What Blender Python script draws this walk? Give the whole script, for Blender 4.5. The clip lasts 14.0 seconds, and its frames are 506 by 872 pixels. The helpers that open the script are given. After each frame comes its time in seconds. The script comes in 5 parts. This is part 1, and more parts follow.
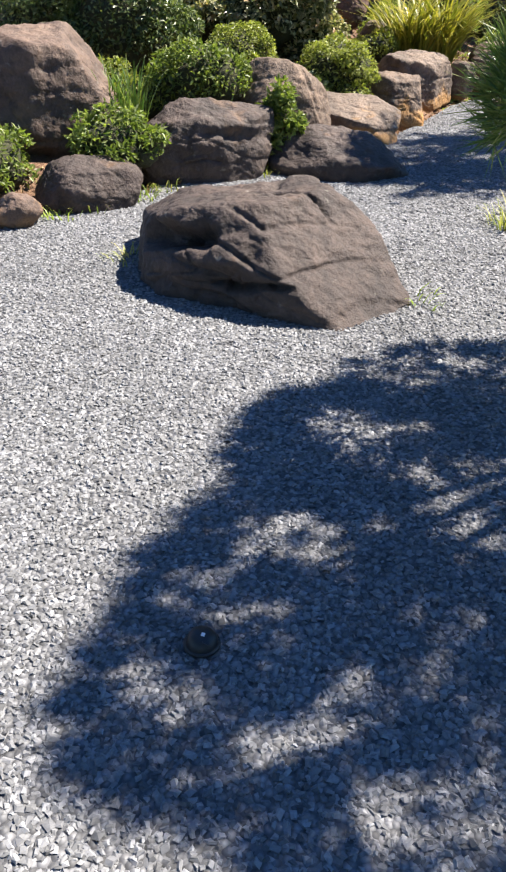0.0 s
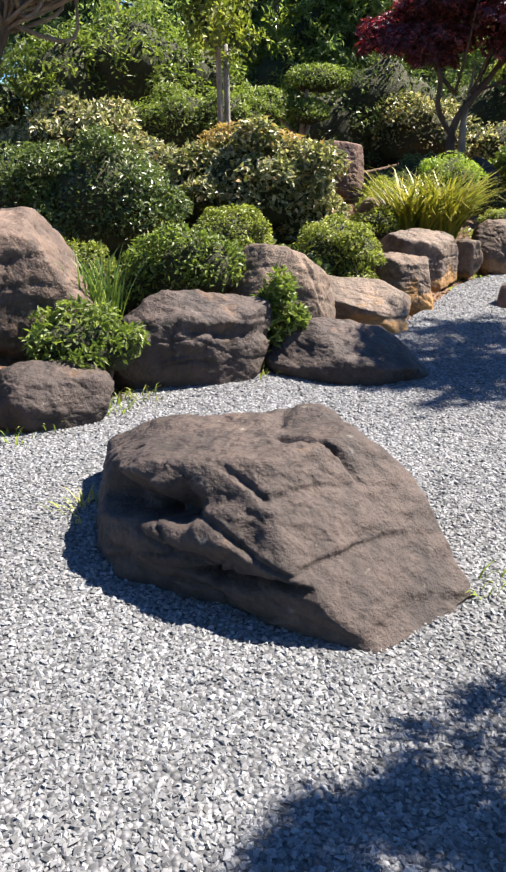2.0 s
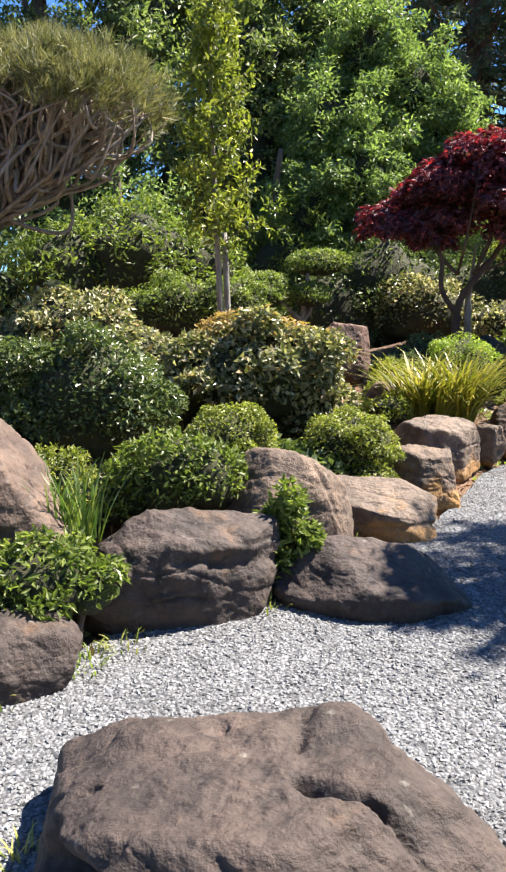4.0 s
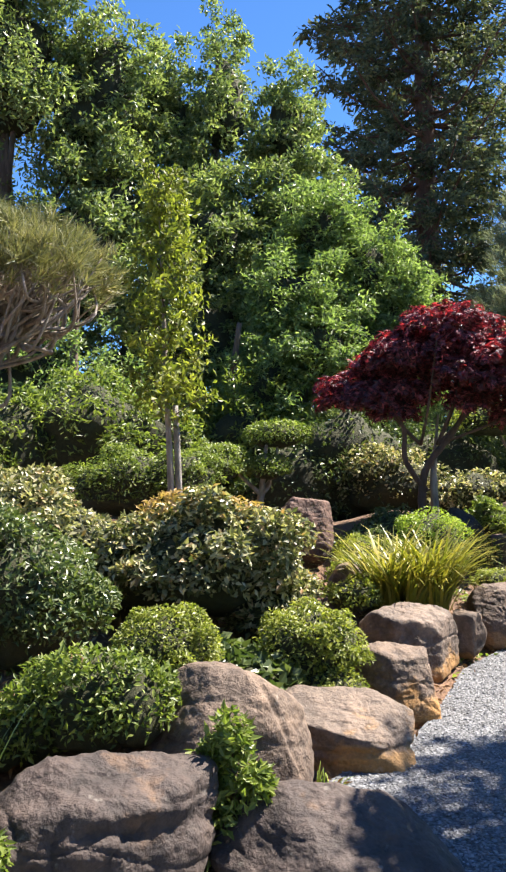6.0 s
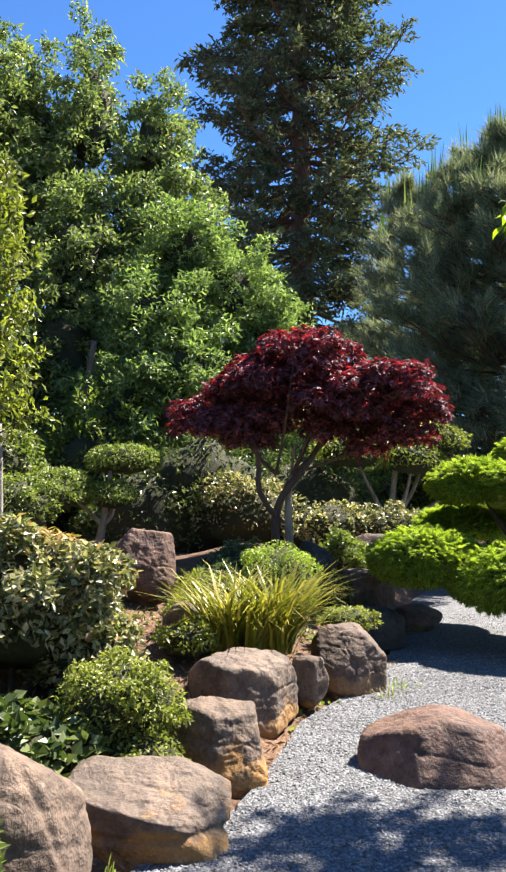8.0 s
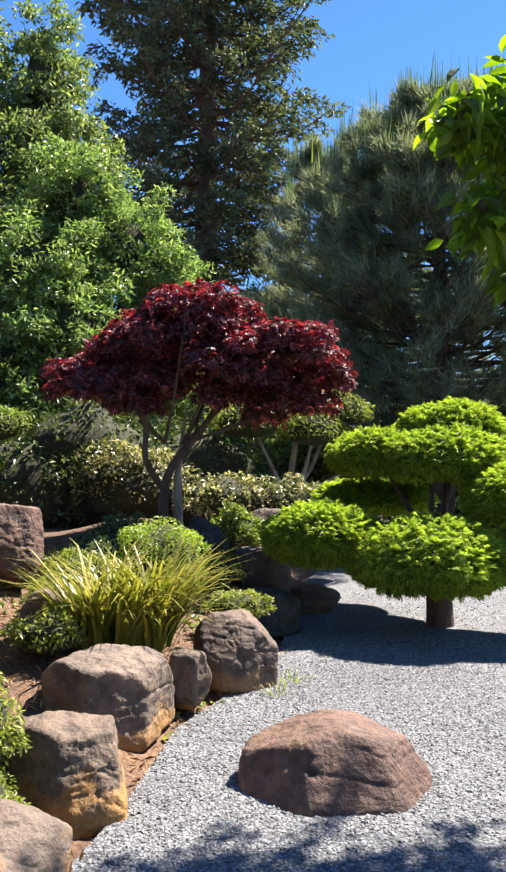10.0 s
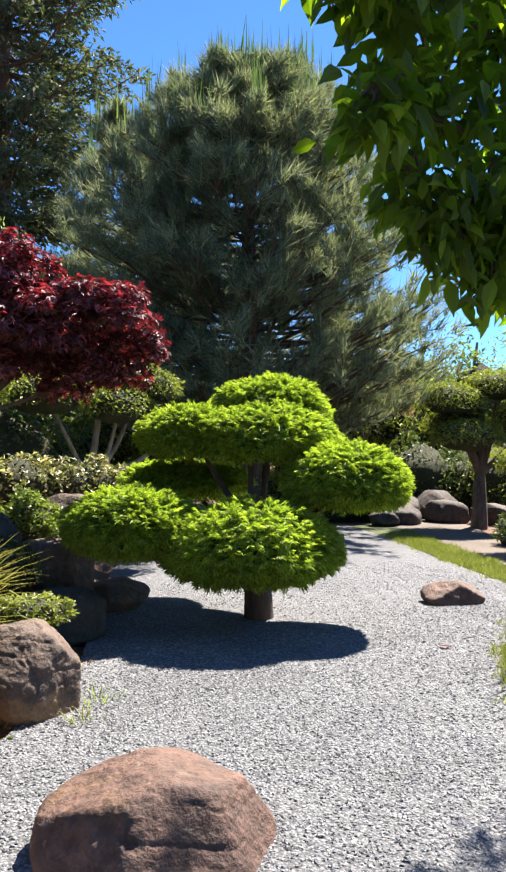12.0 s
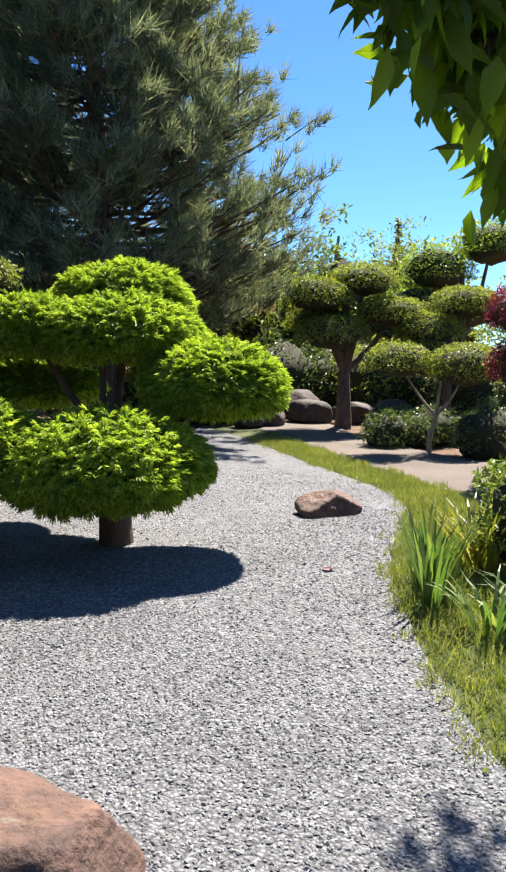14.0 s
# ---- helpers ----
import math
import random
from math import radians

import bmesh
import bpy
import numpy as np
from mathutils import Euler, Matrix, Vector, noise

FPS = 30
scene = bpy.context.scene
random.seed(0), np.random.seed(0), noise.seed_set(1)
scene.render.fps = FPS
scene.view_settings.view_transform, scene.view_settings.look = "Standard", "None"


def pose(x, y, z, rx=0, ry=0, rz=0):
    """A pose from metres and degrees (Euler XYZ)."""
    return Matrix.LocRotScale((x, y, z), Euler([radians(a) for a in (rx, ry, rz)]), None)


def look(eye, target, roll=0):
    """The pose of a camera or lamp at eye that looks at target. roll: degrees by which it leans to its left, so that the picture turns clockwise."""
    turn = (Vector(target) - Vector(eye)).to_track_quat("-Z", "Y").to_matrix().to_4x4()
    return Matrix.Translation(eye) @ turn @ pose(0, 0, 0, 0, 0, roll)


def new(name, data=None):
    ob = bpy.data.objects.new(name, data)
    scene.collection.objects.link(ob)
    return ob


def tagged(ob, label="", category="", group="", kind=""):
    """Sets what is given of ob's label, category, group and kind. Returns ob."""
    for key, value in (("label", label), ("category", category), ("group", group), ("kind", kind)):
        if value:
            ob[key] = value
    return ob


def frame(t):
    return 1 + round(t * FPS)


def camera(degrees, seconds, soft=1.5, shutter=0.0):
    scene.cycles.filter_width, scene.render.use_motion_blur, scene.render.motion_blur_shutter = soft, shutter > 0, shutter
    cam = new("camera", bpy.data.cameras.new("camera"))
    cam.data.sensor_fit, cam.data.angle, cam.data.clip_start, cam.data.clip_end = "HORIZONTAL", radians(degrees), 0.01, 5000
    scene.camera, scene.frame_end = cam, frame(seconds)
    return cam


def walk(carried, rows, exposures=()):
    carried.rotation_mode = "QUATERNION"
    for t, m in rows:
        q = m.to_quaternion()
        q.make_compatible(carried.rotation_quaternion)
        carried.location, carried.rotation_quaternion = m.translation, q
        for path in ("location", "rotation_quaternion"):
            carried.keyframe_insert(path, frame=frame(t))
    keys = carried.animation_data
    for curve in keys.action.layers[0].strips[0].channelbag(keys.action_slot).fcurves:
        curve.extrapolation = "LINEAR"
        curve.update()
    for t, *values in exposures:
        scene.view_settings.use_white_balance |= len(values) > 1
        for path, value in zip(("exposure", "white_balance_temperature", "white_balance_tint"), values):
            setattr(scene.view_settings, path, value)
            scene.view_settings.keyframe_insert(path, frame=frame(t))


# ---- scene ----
# ---- camera and walk ----
cam = camera(36.2, 14.0, soft=2.2)
METRES, EYE = 5.9, 1.3
ROWS = [
    (0.0, 0.0, 0.0, 0.0, 0.0, -32.12, -0.0),
    (0.5, 0.0096, 0.0508, 0.0074, -0.41, -28.68, -0.08),
    (1.0, 0.0051, 0.0943, 0.0071, -0.71, -25.98, -0.27),
    (1.5, -0.0061, 0.1396, 0.0074, -0.83, -23.91, -0.43),
    (2.0, -0.0049, 0.1899, 0.0072, -0.74, -21.87, -0.37),
    (2.5, -0.0014, 0.2289, 0.0128, -0.51, -19.54, -0.11),
    (3.0, -0.0046, 0.2639, 0.0169, -0.29, -16.75, 0.25),
    (5.5, 0.013, 0.4062, 0.0385, -1.88, -0.21, 1.29),
    (6.0, 0.0244, 0.4296, 0.0409, -2.95, 2.05, 1.05),
    (6.5, 0.0408, 0.4546, 0.041, -4.67, 3.5, 0.79),
    (7.0, 0.0503, 0.4826, 0.0397, -6.99, 4.18, 0.55),
    (7.5, 0.0636, 0.5025, 0.0394, -9.66, 4.33, 0.32),
    (8.0, 0.0901, 0.5221, 0.0403, -12.05, 4.08, -0.0),
    (10.5, 0.1553, 0.6754, 0.0373, -21.71, 1.55, -0.62),
    (11.0, 0.164, 0.7077, 0.0362, -25.19, 1.24, -0.55),
    (11.5, 0.1737, 0.7461, 0.0373, -29.5, 0.99, -0.6),
    (12.0, 0.1926, 0.7774, 0.0353, -33.89, 0.85, -0.68),
    (12.5, 0.2221, 0.8093, 0.0352, -37.84, 0.57, -0.71),
    (13.0, 0.2447, 0.8428, 0.0341, -40.96, -0.49, -0.64),
    (13.5, 0.2615, 0.8809, 0.0371, -43.22, -2.82, -0.51),
    (14.0, 0.2867, 0.9107, 0.035, -44.47, -6.54, -0.4),
]
walk(cam, [(t, pose(METRES * x, METRES * y, EYE + METRES * z, 90 + pitch, roll, yaw)) for t, x, y, z, yaw, pitch, roll in ROWS],
     [(0.0, 1.72, 6600, 12), (3.0, 1.84, 6600, 12), (6.0, 1.95, 6600, 12), (11.0, 1.94, 6600, 12), (12.5, 1.84, 6600, 12), (14.0, 1.7, 6600, 12)])

# ---- world and sun ----
SUN_AZ, SUN_EL = math.atan2(0.93, 0.37), radians(54)
sun_way = Vector((math.sin(SUN_AZ) * math.cos(SUN_EL), math.cos(SUN_AZ) * math.cos(SUN_EL), math.sin(SUN_EL)))
world = bpy.data.worlds.new("sky")
scene.world = world
world.use_nodes = True
wn = world.node_tree
sky = wn.nodes.new("ShaderNodeTexSky")
sky.sky_type, sky.sun_disc = "NISHITA", False
sky.sun_elevation, sky.sun_rotation = SUN_EL, SUN_AZ
sky.altitude, sky.air_density, sky.dust_density, sky.ozone_density = 300, 1.0, 0.0, 3.0
tint = wn.nodes.new("ShaderNodeMixRGB")
tint.blend_type = "MULTIPLY"
tint.inputs[0].default_value = 1.0
tint.inputs[2].default_value = (0.6, 1.0, 1.44, 1)
wn.links.new(sky.outputs[0], tint.inputs[1])
wn.links.new(tint.outputs[0], wn.nodes["Background"].inputs[0])
wn.nodes["Background"].inputs[1].default_value = 0.044
sun_data = bpy.data.lights.new("sun", "SUN")
sun_data.energy, sun_data.angle, sun_data.color = 5.0, radians(0.55), (1.0, 0.94, 0.84)
sun = new("sun", sun_data)
sun.matrix_world = look(sun_way * 60, (0, 0, 0))


# ---- materials ----
def material(name):
    m = bpy.data.materials.new(name)
    m.use_nodes = True
    nt = m.node_tree
    return m, nt, nt.nodes["Principled BSDF"]


def node(nt, kind, **inputs):
    n = nt.nodes.new(kind)
    for key, value in inputs.items():
        n.inputs[key.replace("_", " ")].default_value = value
    return n


def ramp(nt, source, stops):
    n = nt.nodes.new("ShaderNodeValToRGB")
    el = n.color_ramp.elements
    while len(el) < len(stops):
        el.new(0.5)
    for e, (p, c) in zip(el, stops):
        e.position, e.color = p, (*c, 1)
    nt.links.new(source, n.inputs[0])
    return n.outputs[0]


def mix(nt, kind, fac, a, b):
    n = nt.nodes.new("ShaderNodeMixRGB")
    n.blend_type = kind
    for s, v in zip(n.inputs, (fac, a, b)):
        if hasattr(v, "is_linked"):
            nt.links.new(v, s)
        else:
            s.default_value = v if not isinstance(v, tuple) else (*v, 1)
    return n.outputs[0]


def noise_out(nt, scale, detail=6, rough=0.6, coords=None, out=0):
    n = node(nt, "ShaderNodeTexNoise", Scale=scale, Detail=detail, Roughness=rough)
    if coords:
        nt.links.new(coords, n.inputs["Vector"])
    return n.outputs[out]


def bump(nt, shader, height, strength, distance):
    b = node(nt, "ShaderNodeBump", Strength=strength, Distance=distance)
    nt.links.new(height, b.inputs["Height"])
    nt.links.new(b.outputs[0], shader.inputs["Normal"])


def world_coords(nt):
    return nt.nodes.new("ShaderNodeNewGeometry").outputs["Position"]


def rock_mat(name, dark, light, ochre=0.0, ochre_col=(0.42, 0.2, 0.05), soil=0.0):
    m, nt, p = material(name)
    co = world_coords(nt)
    big = noise_out(nt, 2.6, 8, 0.62, co)
    fine = noise_out(nt, 60, 6, 0.65, co)
    mid = noise_out(nt, 11, 7, 0.6, co)
    base = ramp(nt, big, [(0.3, dark), (0.55, tuple((a + b) / 2 for a, b in zip(dark, light))), (0.75, light)])
    grain = ramp(nt, fine, [(0.3, (0.62, 0.62, 0.62)), (0.7, (1.18, 1.16, 1.13))])
    col = mix(nt, "MULTIPLY", 0.75, base, grain)
    col = mix(nt, "MULTIPLY", 0.8, col, ramp(nt, mid, [(0.34, (0.42, 0.39, 0.37)), (0.5, (0.95, 0.94, 0.93)), (0.68, (1.3, 1.25, 1.18))]))
    if ochre:
        spots = ramp(nt, noise_out(nt, 3.7, 5, 0.6, co), [(0.62 - ochre, (0, 0, 0)), (0.78 - ochre, (0.8, 0.8, 0.8))])
        col = mix(nt, "MIX", spots, col, mix(nt, "MULTIPLY", 0.6, ochre_col, grain))
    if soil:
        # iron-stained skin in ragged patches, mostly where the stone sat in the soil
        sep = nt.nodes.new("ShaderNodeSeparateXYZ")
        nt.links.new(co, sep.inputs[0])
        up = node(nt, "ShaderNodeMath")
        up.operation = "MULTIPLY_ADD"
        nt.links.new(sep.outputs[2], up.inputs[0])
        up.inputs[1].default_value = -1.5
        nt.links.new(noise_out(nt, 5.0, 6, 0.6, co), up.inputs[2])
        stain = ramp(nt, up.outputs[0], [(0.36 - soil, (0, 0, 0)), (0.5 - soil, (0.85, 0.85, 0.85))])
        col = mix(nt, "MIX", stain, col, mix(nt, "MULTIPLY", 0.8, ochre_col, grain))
    mp = node(nt, "ShaderNodeMapping", Rotation=(0.5, 0.25, 0.4), Scale=(1.6, 1.6, 6))
    nt.links.new(co, mp.inputs[0])
    streak = noise_out(nt, 1.3, 6, 0.6, mp.outputs[0])
    col = mix(nt, "MULTIPLY", 0.6, col, ramp(nt, streak, [(0.3, (0.62, 0.58, 0.56)), (0.52, (1, 1, 1)), (0.75, (1.2, 1.16, 1.1))]))
    lich = ramp(nt, noise_out(nt, 17, 4, 0.5, co), [(0.66, (0, 0, 0)), (0.74, (0.3, 0.3, 0.3))])
    col = mix(nt, "MIX", lich, col, (0.34, 0.32, 0.27))
    nt.links.new(col, p.inputs["Base Color"])
    p.inputs["Roughness"].default_value = 0.78
    h = mix(nt, "ADD", 0.35, mix(nt, "ADD", 0.4, mid, noise_out(nt, 28, 8, 0.6, co)), streak)
    bump(nt, p, h, 0.95, 0.03)
    return m


def leaf_mat(name, stops, translucent=0.3, rough=0.42, tint=None):
    """Leaves: one shade a leaf, with light let through."""
    m, nt, p = material(name)
    geo = nt.nodes.new("ShaderNodeNewGeometry")
    col = ramp(nt, geo.outputs["Random Per Island"], stops)
    patch = ramp(nt, noise_out(nt, 2.2, 3, 0.5, geo.outputs["Position"]), [(0.35, (0.82, 0.85, 0.8)), (0.65, (1.1, 1.08, 1.0))])
    col = mix(nt, "MULTIPLY", 1.0, col, patch)
    nt.links.new(col, p.inputs["Base Color"])
    p.inputs["Roughness"].default_value = rough
    tr = nt.nodes.new("ShaderNodeBsdfTranslucent")
    nt.links.new(mix(nt, "MULTIPLY", 1.0, col, tint or (1.35, 1.5, 0.75)), tr.inputs[0])
    sh = nt.nodes.new("ShaderNodeMixShader")
    sh.inputs[0].default_value = translucent
    out = nt.nodes["Material Output"]
    nt.links.new(p.outputs[0], sh.inputs[1])
    nt.links.new(tr.outputs[0], sh.inputs[2])
    nt.links.new(sh.outputs[0], out.inputs[0])
    return m


def bark_mat(name, dark, light, scale=18):
    m, nt, p = material(name)
    co = world_coords(nt)
    mp = node(nt, "ShaderNodeMapping", Scale=(1, 1, 0.25))
    nt.links.new(co, mp.inputs[0])
    n = noise_out(nt, scale, 8, 0.7, mp.outputs[0])
    nt.links.new(ramp(nt, n, [(0.3, dark), (0.7, light)]), p.inputs["Base Color"])
    p.inputs["Roughness"].default_value = 0.85
    bump(nt, p, n, 0.9, 0.03)
    return m


def gravel_stone_mat():
    m, nt, p = material("gravel_stone")
    geo = nt.nodes.new("ShaderNodeNewGeometry")
    col = ramp(nt, geo.outputs["Random Per Island"], [(0.0, (0.08, 0.082, 0.086)), (0.25, (0.143, 0.147, 0.154)), (0.65, (0.195, 0.2, 0.21)), (1.0, (0.285, 0.292, 0.306))])
    grain = ramp(nt, noise_out(nt, 160, 3, 0.6, geo.outputs["Position"]), [(0.3, (0.75, 0.75, 0.76)), (0.7, (1.1, 1.1, 1.08))])
    patch = ramp(nt, noise_out(nt, 1.3, 4, 0.6, geo.outputs["Position"]), [(0.35, (0.84, 0.83, 0.82)), (0.65, (1.06, 1.05, 1.04))])
    nt.links.new(mix(nt, "MULTIPLY", 1.0, mix(nt, "MULTIPLY", 0.8, col, grain), patch), p.inputs["Base Color"])
    p.inputs["Roughness"].default_value = 0.75
    return m


def gravel_sheet_mat():
    m, nt, p = material("gravel_sheet")
    co = world_coords(nt)
    v = node(nt, "ShaderNodeTexVoronoi", Scale=62.0)
    nt.links.new(co, v.inputs["Vector"])
    cell = nt.nodes.new("ShaderNodeSeparateColor")
    nt.links.new(v.outputs["Color"], cell.inputs[0])
    col = ramp(nt, cell.outputs[0], [(0.0, (0.095, 0.097, 0.102)), (0.25, (0.162, 0.166, 0.174)), (0.7, (0.224, 0.229, 0.24)), (1.0, (0.315, 0.322, 0.337))])
    # shade between the stones, painted as darkening away from each cell's centre
    gap = ramp(nt, v.outputs["Distance"], [(0.25, (1, 1, 1)), (0.65, (0.48, 0.48, 0.49))])
    patch = ramp(nt, noise_out(nt, 1.3, 4, 0.6, co), [(0.35, (0.84, 0.83, 0.82)), (0.65, (1.06, 1.05, 1.04))])
    nt.links.new(mix(nt, "MULTIPLY", 1.0, mix(nt, "MULTIPLY", 1.0, col, gap), patch), p.inputs["Base Color"])
    p.inputs["Roughness"].default_value = 0.85
    inv = node(nt, "ShaderNodeMath")
    inv.operation = "SUBTRACT"
    inv.inputs[0].default_value = 1.0
    nt.links.new(v.outputs["Distance"], inv.inputs[1])
    bump(nt, p, inv.outputs[0], 1.0, 0.012)
    return m


def earth_mat(name, stops, scale=30, fine=140, strength=0.8):
    m, nt, p = material(name)
    co = world_coords(nt)
    a, b = noise_out(nt, scale, 8, 0.7, co), noise_out(nt, 1.1, 4, 0.6, co)
    col = ramp(nt, a, stops)
    nt.links.new(mix(nt, "MULTIPLY", 0.8, col, ramp(nt, b, [(0.3, (0.6, 0.6, 0.6)), (0.7, (1.2, 1.15, 1.1))])), p.inputs["Base Color"])
    p.inputs["Roughness"].default_value = 0.92
    bump(nt, p, mix(nt, "ADD", 0.5, a, noise_out(nt, fine, 4, 0.6, co)), strength, 0.02)
    return m


M_DARKROCK = rock_mat("brown_grey_rock", (0.036, 0.026, 0.023), (0.095, 0.068, 0.057), -0.02, (0.19, 0.105, 0.05))
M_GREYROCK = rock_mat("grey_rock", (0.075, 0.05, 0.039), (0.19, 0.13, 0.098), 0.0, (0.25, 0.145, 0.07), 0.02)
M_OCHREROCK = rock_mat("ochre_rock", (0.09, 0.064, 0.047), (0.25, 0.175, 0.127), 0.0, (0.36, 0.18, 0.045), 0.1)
M_REDROCK = rock_mat("red_rock", (0.075, 0.042, 0.031), (0.215, 0.119, 0.087), 0.02, (0.2, 0.115, 0.045), 0.0)
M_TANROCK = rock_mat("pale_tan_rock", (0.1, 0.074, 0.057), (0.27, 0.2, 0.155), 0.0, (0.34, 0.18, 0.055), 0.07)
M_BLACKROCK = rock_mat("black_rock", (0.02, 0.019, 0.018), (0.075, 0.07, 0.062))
M_STONE, M_GRAVEL = gravel_stone_mat(), gravel_sheet_mat()
M_SOIL = earth_mat("mulch_soil", [(0.25, (0.035, 0.02, 0.012)), (0.5, (0.13, 0.07, 0.04)), (0.72, (0.27, 0.17, 0.1))])
M_LAWN = earth_mat("thin_grass", [(0.3, (0.028, 0.042, 0.008)), (0.55, (0.062, 0.082, 0.016)), (0.75, (0.115, 0.118, 0.032))], 22)
M_PATH = earth_mat("path_grit", [(0.3, (0.1, 0.08, 0.065)), (0.6, (0.145, 0.118, 0.097)), (0.8, (0.185, 0.152, 0.127))], 40, 200, 0.4)
M_BARK = bark_mat("grey_brown_bark", (0.05, 0.034, 0.024), (0.19, 0.135, 0.1))
M_PALEBARK = bark_mat("pale_bark", (0.16, 0.12, 0.09), (0.42, 0.36, 0.3))
M_REDBARK = bark_mat("red_brown_bark", (0.05, 0.03, 0.022), (0.17, 0.1, 0.07), 9)
M_STAKE = bark_mat("weathered_wood", (0.14, 0.12, 0.1), (0.4, 0.37, 0.33), 25)
# near-black colour of the filler shells that paint the shade deep in crowns
M_SHADE_CORE = earth_mat("crown_shade_core", [(0.3, (0.02, 0.024, 0.008)), (0.7, (0.06, 0.06, 0.024))], 25)
M_GREEN = leaf_mat("green_leaf", [(0, (0.07, 0.105, 0.023)), (0.5, (0.14, 0.18, 0.04)), (1, (0.26, 0.3, 0.08))], 0.4, 0.46)
M_BRIGHT = leaf_mat("bright_leaf", [(0, (0.106, 0.163, 0.025)), (0.5, (0.213, 0.281, 0.044)), (1, (0.362, 0.425, 0.075))], 0.46)
M_OLIVE = leaf_mat("olive_leaf", [(0, (0.09, 0.112, 0.02)), (0.5, (0.185, 0.21, 0.04)), (1, (0.33, 0.335, 0.08))], 0.42, 0.46)
M_DEEP = leaf_mat("deep_leaf", [(0, (0.04, 0.064, 0.02)), (0.6, (0.088, 0.122, 0.04)), (1, (0.2, 0.225, 0.095))], 0.30, 0.36)
M_VARIEG = leaf_mat("cream_edged_leaf", [(0, (0.06, 0.075, 0.028)), (0.4, (0.16, 0.165, 0.072)), (0.68, (0.38, 0.345, 0.2)), (0.88, (0.6, 0.54, 0.38)), (1, (0.36, 0.21, 0.1))], 0.28, 0.38)
M_TAN = leaf_mat("tan_new_leaf", [(0, (0.192, 0.144, 0.036)), (0.5, (0.36, 0.24, 0.084)), (1, (0.456, 0.288, 0.12))], 0.30, 0.4)
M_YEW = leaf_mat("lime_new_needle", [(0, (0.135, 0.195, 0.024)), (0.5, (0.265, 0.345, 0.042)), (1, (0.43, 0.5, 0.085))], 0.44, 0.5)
M_YEWDARK = leaf_mat("dark_needle", [(0, (0.06, 0.14, 0.018)), (1, (0.17, 0.3, 0.04))], 0.35, 0.45)
M_RED = leaf_mat("red_maple_leaf", [(0, (0.04, 0.016, 0.025)), (0.45, (0.1, 0.03, 0.045)), (0.78, (0.2, 0.052, 0.07)), (1, (0.42, 0.13, 0.15))], 0.26, 0.58, (2.3, 0.6, 0.6))
M_PINE = leaf_mat("pine_needle", [(0, (0.09, 0.115, 0.072)), (0.6, (0.195, 0.23, 0.15)), (1, (0.33, 0.36, 0.245))], 0.38, 0.75, (1.2, 1.2, 0.8))
M_PINEDRY = leaf_mat("yellowed_pine_needle", [(0, (0.1, 0.115, 0.05)), (0.6, (0.21, 0.215, 0.1)), (1, (0.36, 0.33, 0.18))], 0.3, 0.6, (1.2, 1.2, 0.7))
M_TREE = leaf_mat("light_tree_leaf", [(0, (0.095, 0.145, 0.05)), (0.5, (0.175, 0.24, 0.088)), (1, (0.3, 0.37, 0.16))], 0.42, 0.45)
M_TREEDARK = leaf_mat("grey_green_tree_leaf", [(0, (0.075, 0.112, 0.044)), (0.5, (0.16, 0.2, 0.08)), (1, (0.3, 0.335, 0.155))], 0.4, 0.45)
M_REDWOOD = leaf_mat("redwood_needle", [(0, (0.042, 0.064, 0.038)), (0.6, (0.095, 0.126, 0.07)), (1, (0.21, 0.232, 0.122))], 0.28, 0.7, (1.2, 1.2, 0.7))
M_STRAP = leaf_mat("gold_striped_strap_leaf", [(0, (0.09, 0.11, 0.015)), (0.45, (0.2, 0.2, 0.03)), (0.82, (0.32, 0.27, 0.05)), (1, (0.5, 0.42, 0.13))], 0.3, 0.42)
M_IRIS = leaf_mat("iris_leaf", [(0, (0.05, 0.1, 0.03)), (0.6, (0.12, 0.19, 0.05)), (1, (0.24, 0.27, 0.08))], 0.3, 0.4)
M_BROAD = leaf_mat("broad_tree_leaf", [(0, (0.04, 0.072, 0.01)), (0.6, (0.075, 0.12, 0.016)), (1, (0.13, 0.185, 0.024))], 0.55, 0.5, (3.2, 3.4, 0.5))
M_LITTER = leaf_mat("dry_leaf", [(0, (0.12, 0.06, 0.03)), (0.5, (0.3, 0.16, 0.08)), (1, (0.45, 0.3, 0.18))], 0.1, 0.7)
M_GRASS = leaf_mat("grass_blade", [(0, (0.1, 0.145, 0.025)), (0.5, (0.21, 0.24, 0.05)), (1, (0.42, 0.37, 0.15))], 0.3, 0.5)


